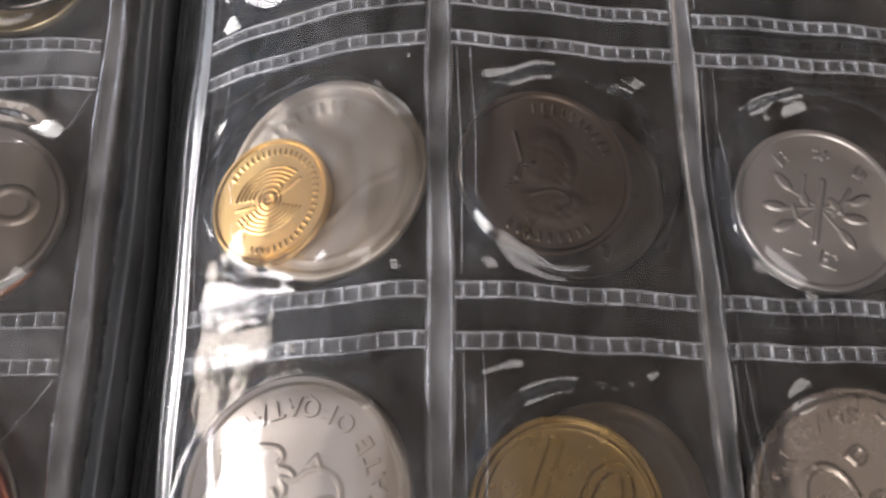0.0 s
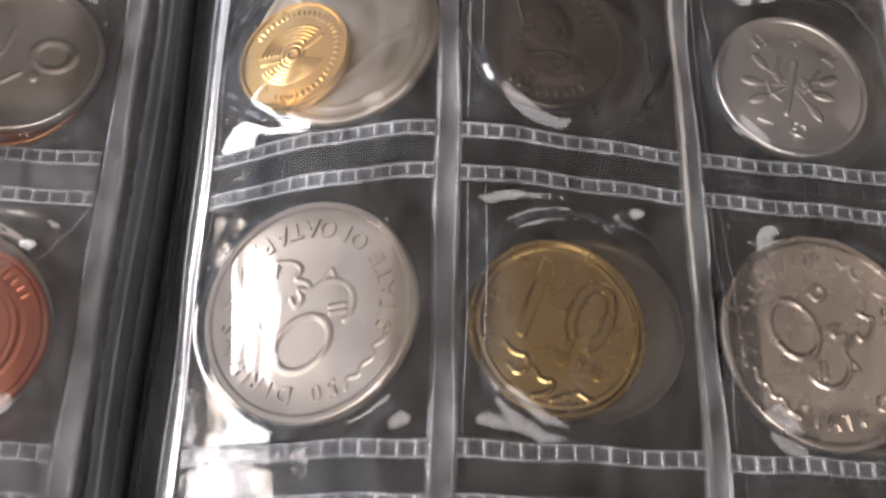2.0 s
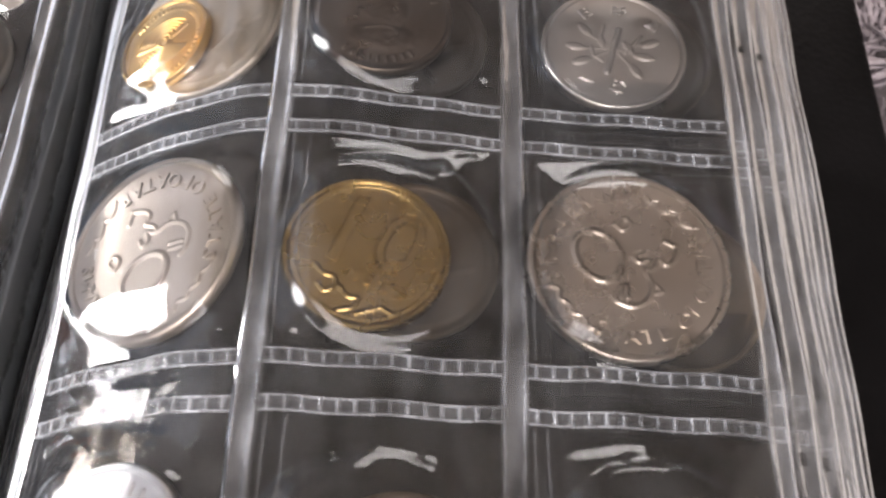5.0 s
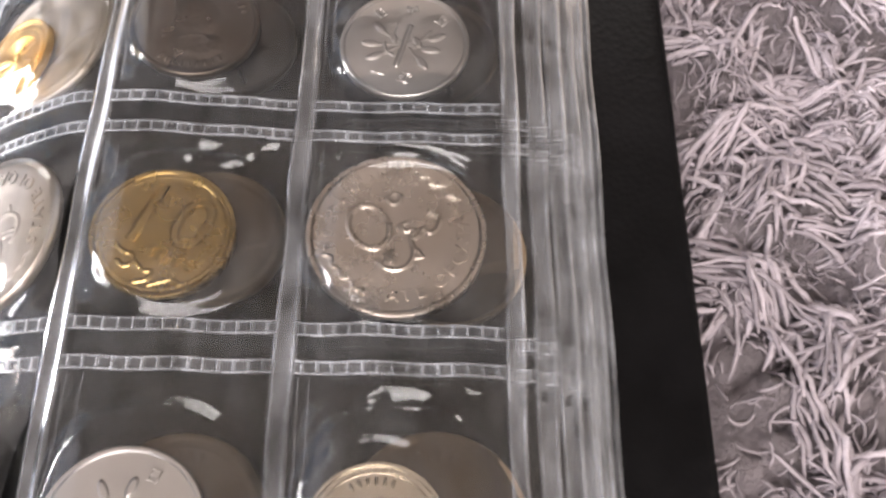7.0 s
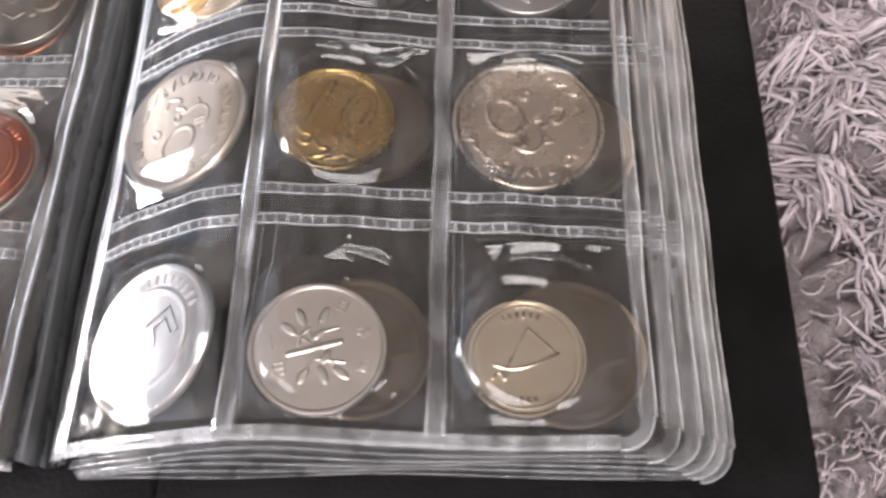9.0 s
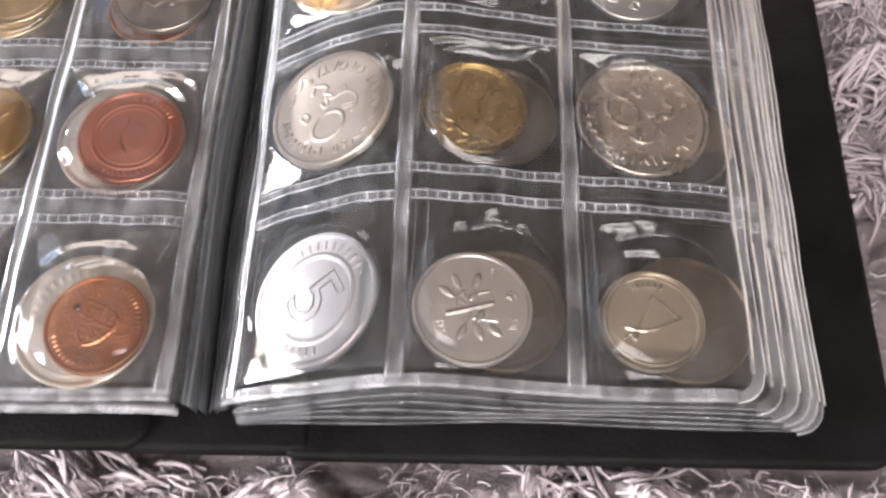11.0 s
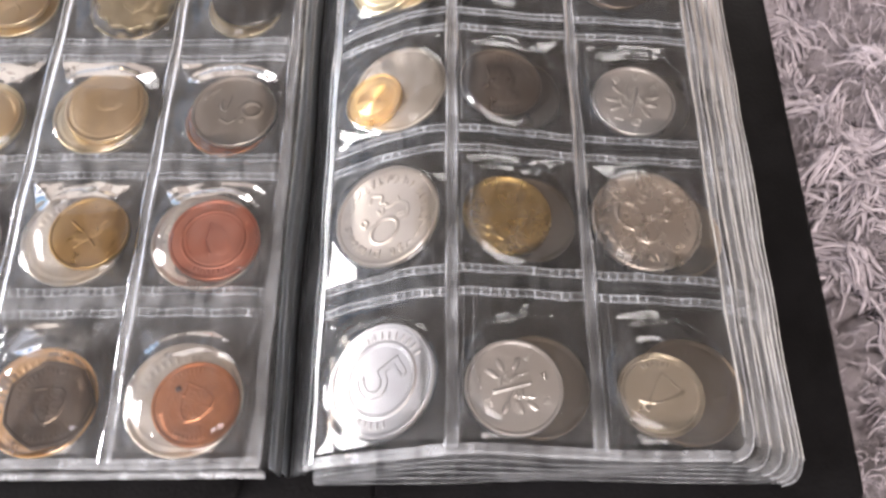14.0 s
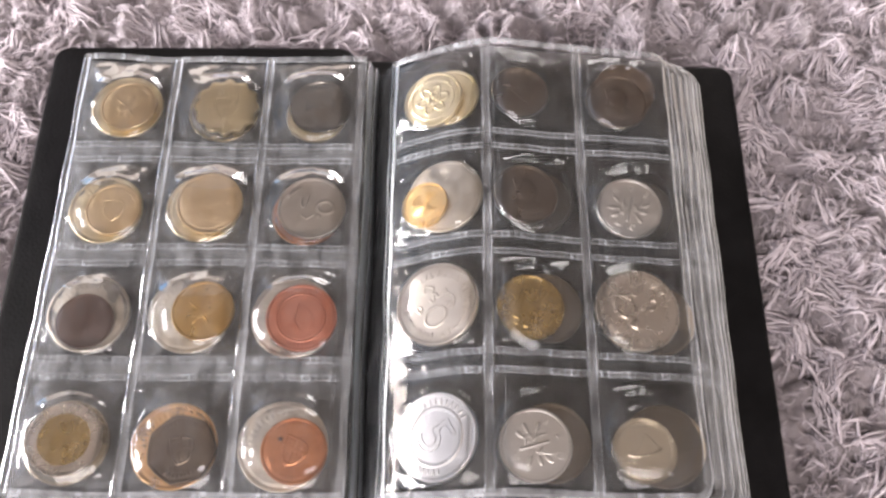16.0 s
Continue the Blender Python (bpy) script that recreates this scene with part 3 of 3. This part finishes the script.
SAPLING = leaf(-0.42, 0.30, 140, 0.15) + leaf(-0.24, 0.48, 110, 0.15) + leaf(0.1, 0.5, 65, 0.15) + leaf(0.02, 0.2, 40, 0.12) + leaf(-0.2, -0.42, 60, 0.15) + leaf(0.08, -0.42, 110, 0.16) + leaf(0.34, -0.4, 140, 0.15) + leaf(0.12, -0.16, 60, 0.13) + \
    [("line", [(-0.42, -0.09), (0.34, 0.08)], 0.05, 0.9), ("line", [(-0.28, 0.04), (-0.25, 0.2), (-0.12, 0.3)], 0.024, 0.7), ("line", [(-0.02, 0.22), (0.3, 0.3)], 0.024, 0.7), ("line", [(0.0, -0.18), (0.4, -0.24)], 0.024, 0.7)]
SAPLING_TEXT = [("一", (-0.70, 0.10), 0.22, -80), ("円", (-0.56, -0.32), 0.22, 8), ("日", (0.36, 0.62), 0.2, -25), ("本", (0.66, 0.22), 0.2, -60), ("国", (0.66, -0.3), 0.2, -100)]
HEAD = [("disc", 0.02, 0.12, 0.36, 0.44, 10, 0.8), ("disc", 0.06, -0.42, 0.46, 0.26, 0, 0.6), ("line", [(-0.36, 0.45), (-0.28, 0.1), (-0.34, -0.1)], 0.03, 0.9), ("line", [(-0.2, -0.3), (0.1, -0.2), (0.3, -0.34), (0.12, -0.5)], 0.03, 0.9), ("grain", 0.25, 23, 2.0)]
SAIL = [("line", [(-0.5, -0.1), (-0.25, -0.2), (0.1, -0.16), (0.55, 0.02)], 0.03, 0.8), ("line", [(-0.4, -0.3), (0.1, 0.5), (0.5, 0.05)], 0.02, 0.5), ("line", [(-0.55, -0.32), (-0.42, -0.2), (-0.36, -0.4), (-0.28, -0.2)], 0.025, 0.7), ("disc", 0.1, 0.1, 0.3, 0.4, 20, 0.25), ("ring", 0.86, 0.012, 0.4)]
FLORAL = [("ring", 0.74, 0.02, 0.6), ("ring", 0.16, 0.04, 0.9)] + [("oval", 0.32 * math.cos(k * 1.047), 0.32 * math.sin(k * 1.047), 0.22, 0.14, k * 60, 0.025, 0.8) for k in range(6)] + [("grain", 0.22, 22, 1.0)]
WINGS = [("ring", 0.10, 0.035, 1.0), ("ring", 0.19, 0.014, 0.7), ("grain", 0.10, 26, 1.0)] + [("line", [(q * math.cos(radians(b + d)), 0.8 * q * math.sin(radians(b + d)) + e) for d in (-68, -40, -12, 12, 40, 68)], 0.016, 0.85) for q in (0.28, 0.36, 0.44, 0.52, 0.60) for b, e in ((90, 0.06), (252, -0.04))] + \
    [("line", [(-0.58, 0.1), (-0.3, 0.02), (0.0, 0.0), (0.3, 0.02), (0.58, 0.1)], 0.025, 0.8)]
SHIELD = [("disc", 0.0, 0.0, 0.42, 0.46, 0, 0.4), ("line", [(-0.4, 0.36), (0.4, 0.36), (0.32, -0.2), (0.0, -0.52), (-0.32, -0.2), (-0.4, 0.36)], 0.035, 0.9), ("line", [(-0.4, 0.05), (0.4, 0.05)], 0.03, 0.8), ("line", [(0, 0.4), (0, -0.5)], 0.03, 0.7), ("grain", 0.55, 25, 3.0)]
BIRD = [("disc", 0.1, 0.05, 0.34, 0.2, 35, 0.6), ("disc", -0.2, -0.12, 0.26, 0.14, -20, 0.6), ("line", [(-0.45, 0.3), (-0.1, 0.0), (0.2, -0.4)], 0.04, 0.8), ("line", [(0.4, 0.35), (0.1, 0.0), (-0.3, -0.42)], 0.04, 0.8), ("disc", 0.05, 0.3, 0.2, 0.12, 80, 0.5), ("grain", 0.45, 21, 5.0)]
FIVE = [("ring", 0.66, 0.03, 0.8), ("ring", 0.62, 0.012, 0.4)] + dashes(0.8, 70, 9, 0.17) + dashes(0.8, 235, 10, 0.15)
TENGE = [("line", [(-0.62, -0.2), (-0.5, -0.34), (-0.36, -0.34), (-0.34, -0.5), (-0.48, -0.56), (-0.56, -0.46)], 0.035, 0.8), ("line", [(-0.3, -0.48), (-0.2, -0.62), (-0.06, -0.6), (-0.1, -0.74), (-0.3, -0.78)], 0.035, 0.8), ("line", [(-0.1, -0.82), (0.2, -0.72), (0.34, -0.8)], 0.03, 0.7), ("ring", 0.88, 0.012, 0.35), ("grain", 0.03, 9, 1.0)]
TEN_TEXT = [("1", (-0.28, 0.26), 1.40, -22), ("0", (0.38, 0.10), 1.22, -24), ("ТЕҢГЕ", (0.16, -0.42), 0.22, -20)]
ONE_TEXT = [("1", (0.0, 0.0), 0.95, 90)]
FILS = [("line", [(-0.3, 0.3), (-0.34, 0.12), (-0.2, -0.05), (-0.1, 0.4)], 0.035, 0.9), ("oval", 0.42, 0.02, 0.2, 0.24, 80, 0.04, 0.9), ("line", [(-0.3, -0.25), (-0.12, -0.36), (0.05, -0.24)], 0.04, 0.8), ("disc", 0.22, -0.28, 0.08, 0.08, 0, 0.9), ("line", [(-0.7, 0.35), (-0.62, 0.5), (-0.5, 0.56), (-0.42, 0.66)], 0.05, 0.8)]


def lay(label, group, x, y, dia, thick, material, page, design, text=(), turn=0.0, top=0.10, lean=(0.0, 0.0), follow=0.85, spot=None, **kw):
    """Lays one coin into its pocket, along the slope of the page, its face at page + top."""
    me, edge = coin_mesh("coin", dia, thick, design, material, **kw)
    ob = tagged(new("coin", me), label, "coin", group)
    if page is left_page and group == LG:
        top = top + 0.06
    dx = (page(x + 0.8, y) - page(x - 0.8, y)) / 1.6 * follow + lean[0]
    dy = lean[1]
    n = Vector((-dx, -dy, 1)).normalized()
    m = n.to_track_quat("Z", "Y").to_matrix()
    a = m @ Vector((1, 0, 0))
    m = m.to_4x4() @ Matrix.Rotation(-math.atan2(a.y, a.x) + radians(turn), 4, "Z")
    ob.matrix_world = Matrix.Translation((x * CM, y * CM, (page(x, y) + top) * CM)) @ m @ Matrix.Translation((0, 0, -thick * CM))
    part("reeded_edge", edge, ob)
    if spot:
        sx, sy, sr = spot
        ring = [(math.cos(k * 0.4488) * (1 + 0.2 * math.sin(k * 2.1)), math.sin(k * 0.4488) * (1 + 0.15 * math.cos(k * 1.7))) for k in range(14)]
        v = [((sx + a * sr) * CM, (sy + e * sr) * CM, (thick - 0.012) * CM) for a, e in ring] + [((sx + a * sr * 0.7) * CM, (sy + e * sr * 0.7) * CM, (thick + 0.004) * CM) for a, e in ring]
        part("dark_spot", mesh_of("dark_spot", v, [(k, (k + 1) % 14, 14 + (k + 1) % 14, 14 + k) for k in range(14)] + [tuple(range(14, 28))], BROWN), ob, "dark corroded spot")
    if text:
        part("inscription", letters(text, dia, thick, material), ob)
    return (x, y, dia / 2, page(x, y) + top, dx, dy)


RG, LG = "coins in the thick side's upper page", "coins in the thin side's upper page"
R, L = right_page, left_page
COINS = {}
C = COINS
C["R", 0, 0] = lay("pale brass coin with worn relief, in a vinyl pocket", RG, -1.72, 8.95, 2.0, 0.16, PALE, R, FLORAL + dashes(0.82, 90, 26, 0.12), (("20", (0.0, 0.05), 0.6, 20),), 10)
C["R", 0, 1] = lay("small dark nickel coin with a sailing ship", RG, 1.09, 9.0, 1.82, 0.14, DARK, R, SAIL, (), -55)
C["R", 0, 2] = lay("dark brown coin with a worn plain bust shape", RG, 4.26, 8.9, 1.98, 0.15, DBROWN, R, HEAD + dashes(0.8, 90, 18, 0.13))
C["R", 1, 0] = lay("small bright gold coin with fine spread wings", RG, -1.92, 5.12, 1.5, 0.14, GOLD, R, WINGS + dashes(0.80, 0, 36, 0.12), (), 18, 0.12)
C["R", 1, 1] = lay("dark tarnished nickel coin with a plain bust shape", RG, 1.19, 5.3, 1.96, 0.15, DARK, R, HEAD + dashes(0.8, 60, 10, 0.14) + dashes(0.8, 270, 9, 0.14))
C["R", 1, 2] = lay("matt aluminium coin with a leafy sapling", RG, 4.42, 5.08, 2.0, 0.14, ALUMINIUM, R, SAPLING, SAPLING_TEXT, 62)
C["R", 2, 0] = lay("bright silver coin lettered round the rim, turned sideways", RG, -1.50, 1.8, 2.5, 0.17, SATIN, R, DIRHAM, DIRHAM_TEXT, 100, 0.12, (-0.04, 0.0))
C["R", 2, 1] = lay("aged brass coin with a large numeral ten", RG, 1.23, 1.6, 1.96, 0.16, BRASS, R, TENGE, TEN_TEXT, 0, 0.12)
C["R", 2, 2] = lay("silver coin lettered round the rim", RG, 4.40, 1.7, 2.5, 0.17, SILVER, R, DIRHAM, DIRHAM_TEXT, 0, 0.14)
C["R", 3, 0] = lay("bright aluminium coin with a large numeral five", RG, -1.50, -2.1, 2.44, 0.16, ALUMINIUM, R, FIVE, (("5", (-0.02, -0.02), 1.30, -60),), 0, 0.12, (0.10, 0.0))
C["R", 3, 1] = lay("matt aluminium coin with a leafy sapling", RG, 1.25, -2.38, 2.0, 0.15, ALUMINIUM, R, SAPLING, SAPLING_TEXT, 4, 0.14)
C["R", 3, 2] = lay("small worn nickel coin with a sailing ship", RG, 4.26, -2.42, 1.8, 0.13, DIMEM, R, SAIL + dashes(0.74, 90, 6, 0.14) + dashes(0.74, 260, 5, 0.14), (), 5)
C["L", 0, 0] = lay("gold-coloured brass coin with worn relief", LG, -11.78, 8.95, 1.82, 0.15, LIGHTGOLD, L, BIRD + dashes(0.82, 90, 20, 0.12), (), 0, 0.04, (0.05, -0.03))
C["L", 0, 1] = lay("pale brass coin with a scalloped edge", LG, -8.55, 9.0, 2.0, 0.15, PALE, L, SHIELD, (), 0, 0.05, wave=0.055)
C["L", 0, 2] = lay("grey nickel coin with a numeral one lying sideways", LG, -5.45, 9.0, 1.98, 0.15, GUNMETAL, L, [("line", [(-0.45, 0.22), (-0.45, -0.22)], 0.04, 0.8), ("line", [(0.45, 0.22), (0.45, -0.22)], 0.04, 0.8)] + dashes(0.76, 90, 6, 0.2) + dashes(0.76, 270, 6, 0.2), ONE_TEXT, 0, 0.05)
C["L", 1, 0] = lay("rosy brass coin with worn relief", LG, -11.72, 5.15, 1.72, 0.15, LIGHTGOLD, L, SHIELD + dashes(0.82, 90, 24, 0.12), (), 0, 0.05)
C["L", 1, 1] = lay("plain gold-coloured brass coin with a worn blot", LG, -8.70, 5.38, 2.05, 0.16, LIGHTGOLD, L, [("disc", 0.05, 0.05, 0.3, 0.2, 10, 0.4), ("grain", 0.05, 8, 2.0), ("ring", 0.84, 0.015, 0.4)], (), 0, 0.06, (0.03, 0.03))
C["L", 1, 2] = lay("grey nickel coin with worn flowing lettering", LG, -5.49, 5.27, 2.1, 0.16, STEEL, L, FILS, (), 0, 0.06)
C["L", 2, 0] = lay("small chocolate-brown bronze coin, almost plain", LG, -12.04, 1.45, 1.70, 0.14, BROWN, L, [("line", [(0.1, 0.4), (0.14, -0.35)], 0.06, 0.35), ("grain", 0.06, 10, 4.0)], (), 0, 0.05)
C["L", 2, 1] = lay("gold-coloured coin with a flower", LG, -8.50, 1.77, 1.85, 0.15, GOLD, L, BIRD + dashes(0.8, 330, 6, 0.13), (), 0, 0.05)
C["L", 2, 2] = lay("bright red copper coin with concentric rings", LG, -5.54, 1.58, 2.08, 0.16, RED, L, [("ring", 0.72, 0.03, 0.6), ("ring", 0.62, 0.015, 0.4), ("disc", 0.1, -0.02, 0.26, 0.42, 20, 0.6), ("line", [(-0.1, 0.4), (-0.12, 0.1), (-0.2, -0.1), (-0.06, -0.36)], 0.03, 0.8)] + dashes(0.82, 270, 8, 0.13) + dashes(0.82, 60, 8, 0.13), (), 0, 0.06)
C["L", 3, 0] = lay("two-metal coin, silver ring round a brass centre", LG, -12.00, -2.12, 2.05, 0.17, SILVER, L, [("ring", 0.72, 0.02, -0.5), ("disc", 0.0, 0.0, 0.4, 0.44, 0, 0.5), ("grain", 0.12, 14, 2.0)] + dashes(0.82, 270, 8, 0.13), (), 0, 0.06, second=BRASS, second_r=0.72)
C["L", 3, 1] = lay("dark brown many-sided coin with a coat of arms", LG, -8.66, -2.36, 1.98, 0.16, DBROWN, L, SHIELD + dashes(0.8, 90, 16, 0.14) + dashes(0.8, 280, 10, 0.14), (), 0, 0.06, facets=7)
C["L", 3, 2] = lay("worn copper coin with a dark spot and coat of arms", LG, -5.46, -2.4, 1.85, 0.15, COPPER, L, SHIELD + dashes(0.82, 90, 22, 0.12) + dashes(0.82, 270, 14, 0.12), (), -25, 0.05, spot=(-0.50, 0.12, 0.07))

BACK = "coins seen behind others in the same pocket"
PLAIN = [("ring", 0.84, 0.015, 0.4), ("disc", 0.1, 0.05, 0.4, 0.5, 20, 0.4), ("line", [(-0.5, -0.3), (-0.2, -0.42), (0.2, -0.36), (0.5, -0.5)], 0.05, 0.6), ("grain", 0.16, 15, 1.0)] + dashes(0.74, 90, 12, 0.15)
for px, py, dia, mat, page, top, words in (
        (-1.30, 5.36, 2.4, MATTE, R, -0.06, "large silver coin behind a small gold one"), (-1.2, 9.0, 2.0, PALE, R, -0.08, "pale brass coin half hidden behind another"),
        (4.62, 9.5, 1.95, DBROWN, R, -0.08, "dark brown coin half hidden behind another"), (1.75, 1.75, 2.1, TAN, R, -0.27, "dull bronze coin half hidden behind another"),
        (4.95, -2.2, 2.3, TAN, R, -0.27, "dull bronze coin half hidden behind another"), (5.1, 1.6, 2.2, TAN, R, -0.27, "dull bronze coin half hidden behind another"),
        (1.75, -2.2, 2.2, TAN, R, -0.27, "worn nickel coin half hidden behind another"), (1.6, 5.3, 2.1, DARK, R, -0.27, "dark nickel coin half hidden behind another"), (4.8, 5.2, 2.1, DARK, R, -0.27, "dark nickel coin half hidden behind another"),
        (-12.05, 1.78, 2.45, MATTE, L, -0.14, "large silver coin behind a small brown one"), (-8.95, 1.77, 2.5, MATTE, L, -0.14, "large nickel coin behind a gold one"),
        (-5.82, 1.66, 2.5, MATTE, L, -0.14, "large nickel coin behind a red copper one"), (-8.95, -2.22, 2.45, ROSE, L, -0.14, "large rosy coin behind a dark brown one"),
        (-5.82, -2.22, 2.55, MATTE, L, -0.14, "large nickel coin behind a copper one"), (-12.05, 5.25, 2.3, PALE, L, -0.14, "pale brass coin behind a rosy one"),
        (-5.6, 8.8, 1.95, PALE, L, -0.14, "pale brass coin behind a grey one"), (-5.68, 5.15, 2.1, COPPER, L, -0.14, "copper coin behind a grey one"), (-8.95, 5.3, 2.3, PALE, L, -0.14, "pale brass coin behind a rosy one"),
        (-11.9, 9.05, 2.3, PALE, L, -0.14, "pale brass coin behind a gold one"), (-12.02, -2.15, 2.4, DIMEM, L, -0.14, "worn nickel coin behind a two-metal one"), (-8.7, 8.95, 2.3, DIMEM, L, -0.14, "worn nickel coin behind a scalloped one")):
    lay(words, BACK, px, py, dia, 0.12, mat, page, PLAIN, (), 40, top, n=80)

# ---------------------------------------------------------------- pages


def wrinkle(x, y, seed):
    """Soft folds of slack vinyl, mostly along the page."""
    bend = 0.35 * noise.noise((x * 0.8, y * 0.8, seed))
    return 0.022 * noise.noise((x * 2.3 + bend, y * 0.9, seed + 2.0)) + 0.016 * (1 - 2.4 * abs(noise.noise((x * 1.7 + y * 0.8, y * 1.1 - x * 0.3, seed + 5.0)))) + 0.006 * noise.noise((x * 7.0, y * 4.0, seed + 9.0))


def page(label, cols, zf, coins, seed):
    """A vinyl leaf with three by four pockets: films, stitched strips, flaps and welds."""
    pg = part("page", grid("page", np.linspace(cols[0], cols[-1], 110) * CM, np.linspace(-3.6, 10.86, 170) * CM, lambda X, Y: (zf(X / CM, Y / CM) - 0.19 + wrinkle(X / CM, Y / CM, seed)) * CM, BACKING if cols[-1] > 0 else LEAF), album, label)
    for i in range(3):
        for j in range(4):
            x0, x1 = cols[i] + 0.13, cols[i + 1] - 0.13
            y1, y0 = ROWS_Y[j] - (0.36 if j else 0.12), ROWS_Y[j + 1] + (0.36 if j < 3 else 0.16)
            pocket(x0, x1, y0, y1, zf, coins[i, j], seed + i * 4 + j, pg, FILM if cols[-1] > 0 else SHEER)
        for j in (1, 2, 3):
            x0, x1 = cols[i] + 0.15, cols[i + 1] - 0.15
            stitched_strip(x0, x1, ROWS_Y[j] + 0.27, zf, pg)
            stitched_strip(x0, x1, ROWS_Y[j] - 0.27, zf, pg)
            part("flap", grid("flap", np.linspace(x0, x1, 26) * CM, np.linspace(ROWS_Y[j] - 0.19, ROWS_Y[j] + 0.19, 9) * CM,
                              lambda X, Y: (zf(X / CM, Y / CM) + 0.02 + 0.05 * noise.noise((X * 90, Y * 240, seed + 0.3 * j))) * CM, SLOT if cols[-1] < 0 else FLAP), pg)
    for i, x in enumerate(cols):
        outer = i == 3 and x > 0
        weld_column("column_weld", x, -3.24 if outer else -3.62, 10.50 if outer else 10.88, zf, 0.30 if 0 < i < 3 else 0.26, pg, HINGE if x == -3.02 else BAND, () if x == -3.02 else (-0.72, 0.72) if cols[-1] > 0 else (0.72,))
    for y in (-3.66, 10.92):
        xs = np.linspace(cols[0] - 0.12, cols[-1] + (-0.42 if cols[-1] > 0 else 0.12), 60)
        if cols[-1] > 0:
            round_corner(cols[-1], y, y > 0, zf, 0.22, pg)
        rails = [[(x * CM, (y + u + 0.03 * math.sin(x * 1.3)) * CM, (zf(x, y) + h + 0.03 * math.sin(x * 2.1 + seed)) * CM) for x in xs] for u, h in ((-0.10, -0.02), (-0.07, 0.03), (-0.02, 0.03), (0.02, 0.01), (0.12, 0.01))]
        part("edge_weld", sweep("edge_weld", rails, RIDGE), pg)
    return pg


page("clear vinyl pocket leaf curling up from the spine", [-3.02, 0.0, 2.97, 6.02], right_page, {(i, j): C["R", j, i] for i in range(3) for j in range(4)}, 1)
page("clear vinyl pocket leaf lying flat", [-13.45, -10.34, -7.24, -4.12], left_page, {(i, j): C["L", j, i] for i in range(3) for j in range(4)}, 40)


def lower_page(shift, drop, squash, seed):
    """A leaf further down the thick stack, of which mostly the margin shows."""
    def zf(x, y):
        return 0.62 + (right_page(x - shift * 0.6, y) - 0.62) * squash - drop + 0.03 * math.sin(y * 0.9 + seed)

    x1 = 6.02 + shift
    pg = part("page", grid("page", np.linspace(-3.0, x1, 40) * CM, np.linspace(-3.64, 10.88, 50) * CM, lambda X, Y: zf(X / CM, Y / CM) * CM, UNDER), album, "clear vinyl leaf lower in the stack")
    weld_column("column_weld", x1, -3.28 - 0.035 * seed, 10.5, zf, 0.30, pg)
    weld_column("column_weld", 2.97 + shift * 0.8, -3.62, 10.88, zf, 0.28, pg, WELD, ())
    for j in (1, 2, 3):
        for d in (0.22, -0.22):
            stitched_strip(3.2 + shift * 0.8, x1 - 0.13, ROWS_Y[j] + d, zf, pg)
    xs = np.linspace(-3.0, x1 - 0.42, 60)
    for y in (-3.70, 10.92):
        round_corner(x1, y - 0.035 * seed * (y < 0), y > 0, zf, 0.24, pg, BAND)
        rails = [[(x * CM, (y - 0.035 * seed * (y < 0) + u + 0.03 * math.sin(x * 1.1 + seed)) * CM, (zf(x, y) + h + 0.03 * math.sin(x * 1.7 + seed)) * CM) for x in xs] for u, h in ((-0.04, -0.01), (-0.025, 0.03), (0.0, 0.03), (0.02, 0.0), (0.10, 0.0))]
        part("edge_weld", sweep("edge_weld", rails, WELD), pg)


for k, (shift, drop, squash) in enumerate(((0.40, 0.10, 0.80), (0.72, 0.12, 0.66), (0.95, 0.13, 0.53), (1.12, 0.14, 0.40), (1.25, 0.14, 0.28))):
    lower_page(shift, drop, squash, k + 1)


def thin_stack(drop, shift):
    pg = part("page", grid("page", np.linspace(-13.5 + shift, -4.1, 30) * CM, np.linspace(-3.7, 10.9, 30) * CM, lambda X, Y: (left_page(X / CM, Y / CM) - drop) * CM, UNDER), album, "clear vinyl leaf lower in the stack")
    rails = [[(x * CM, (-3.72 + u) * CM, (left_page(x, -3.7) - drop + h) * CM) for x in np.linspace(-13.5, -4.0, 50)] for u, h in ((-0.1, 0.0), (-0.05, 0.04), (0.0, 0.04), (0.05, 0.0))]
    part("edge_weld", sweep("edge_weld", rails, RIDGE), pg)


thin_stack(0.40, 0.0)
thin_stack(0.62, -0.06)


def hinge(points, name="hinge_strip", mat=HINGE):
    """A bent vinyl strip that runs down the gutter to the spine."""
    rails = [[((x + 0.03 * math.sin(y * 0.8 + x * 4)) * CM, y * CM, (z + 0.04 * math.sin(y * 0.6 + x * 3)) * CM) for y in np.linspace(-3.7, 10.95, 30)] for x, z in points]
    part(name, sweep(name, rails, mat), album)


hinge([(-4.02, 1.50), (-3.92, 1.46), (-3.84, 1.32), (-3.80, 1.05), (-3.78, 0.62)])
hinge([(-3.90, 1.10), (-3.74, 1.06), (-3.66, 0.92), (-3.63, 0.56)])
hinge([(-3.04, 1.30), (-3.22, 1.13), (-3.38, 0.95), (-3.50, 0.76), (-3.58, 0.56)])
hinge([(-3.06, 1.10), (-3.26, 0.96), (-3.42, 0.78), (-3.50, 0.56)])
hinge([(-3.10, 0.86), (-3.28, 0.76), (-3.38, 0.66), (-3.44, 0.54)])
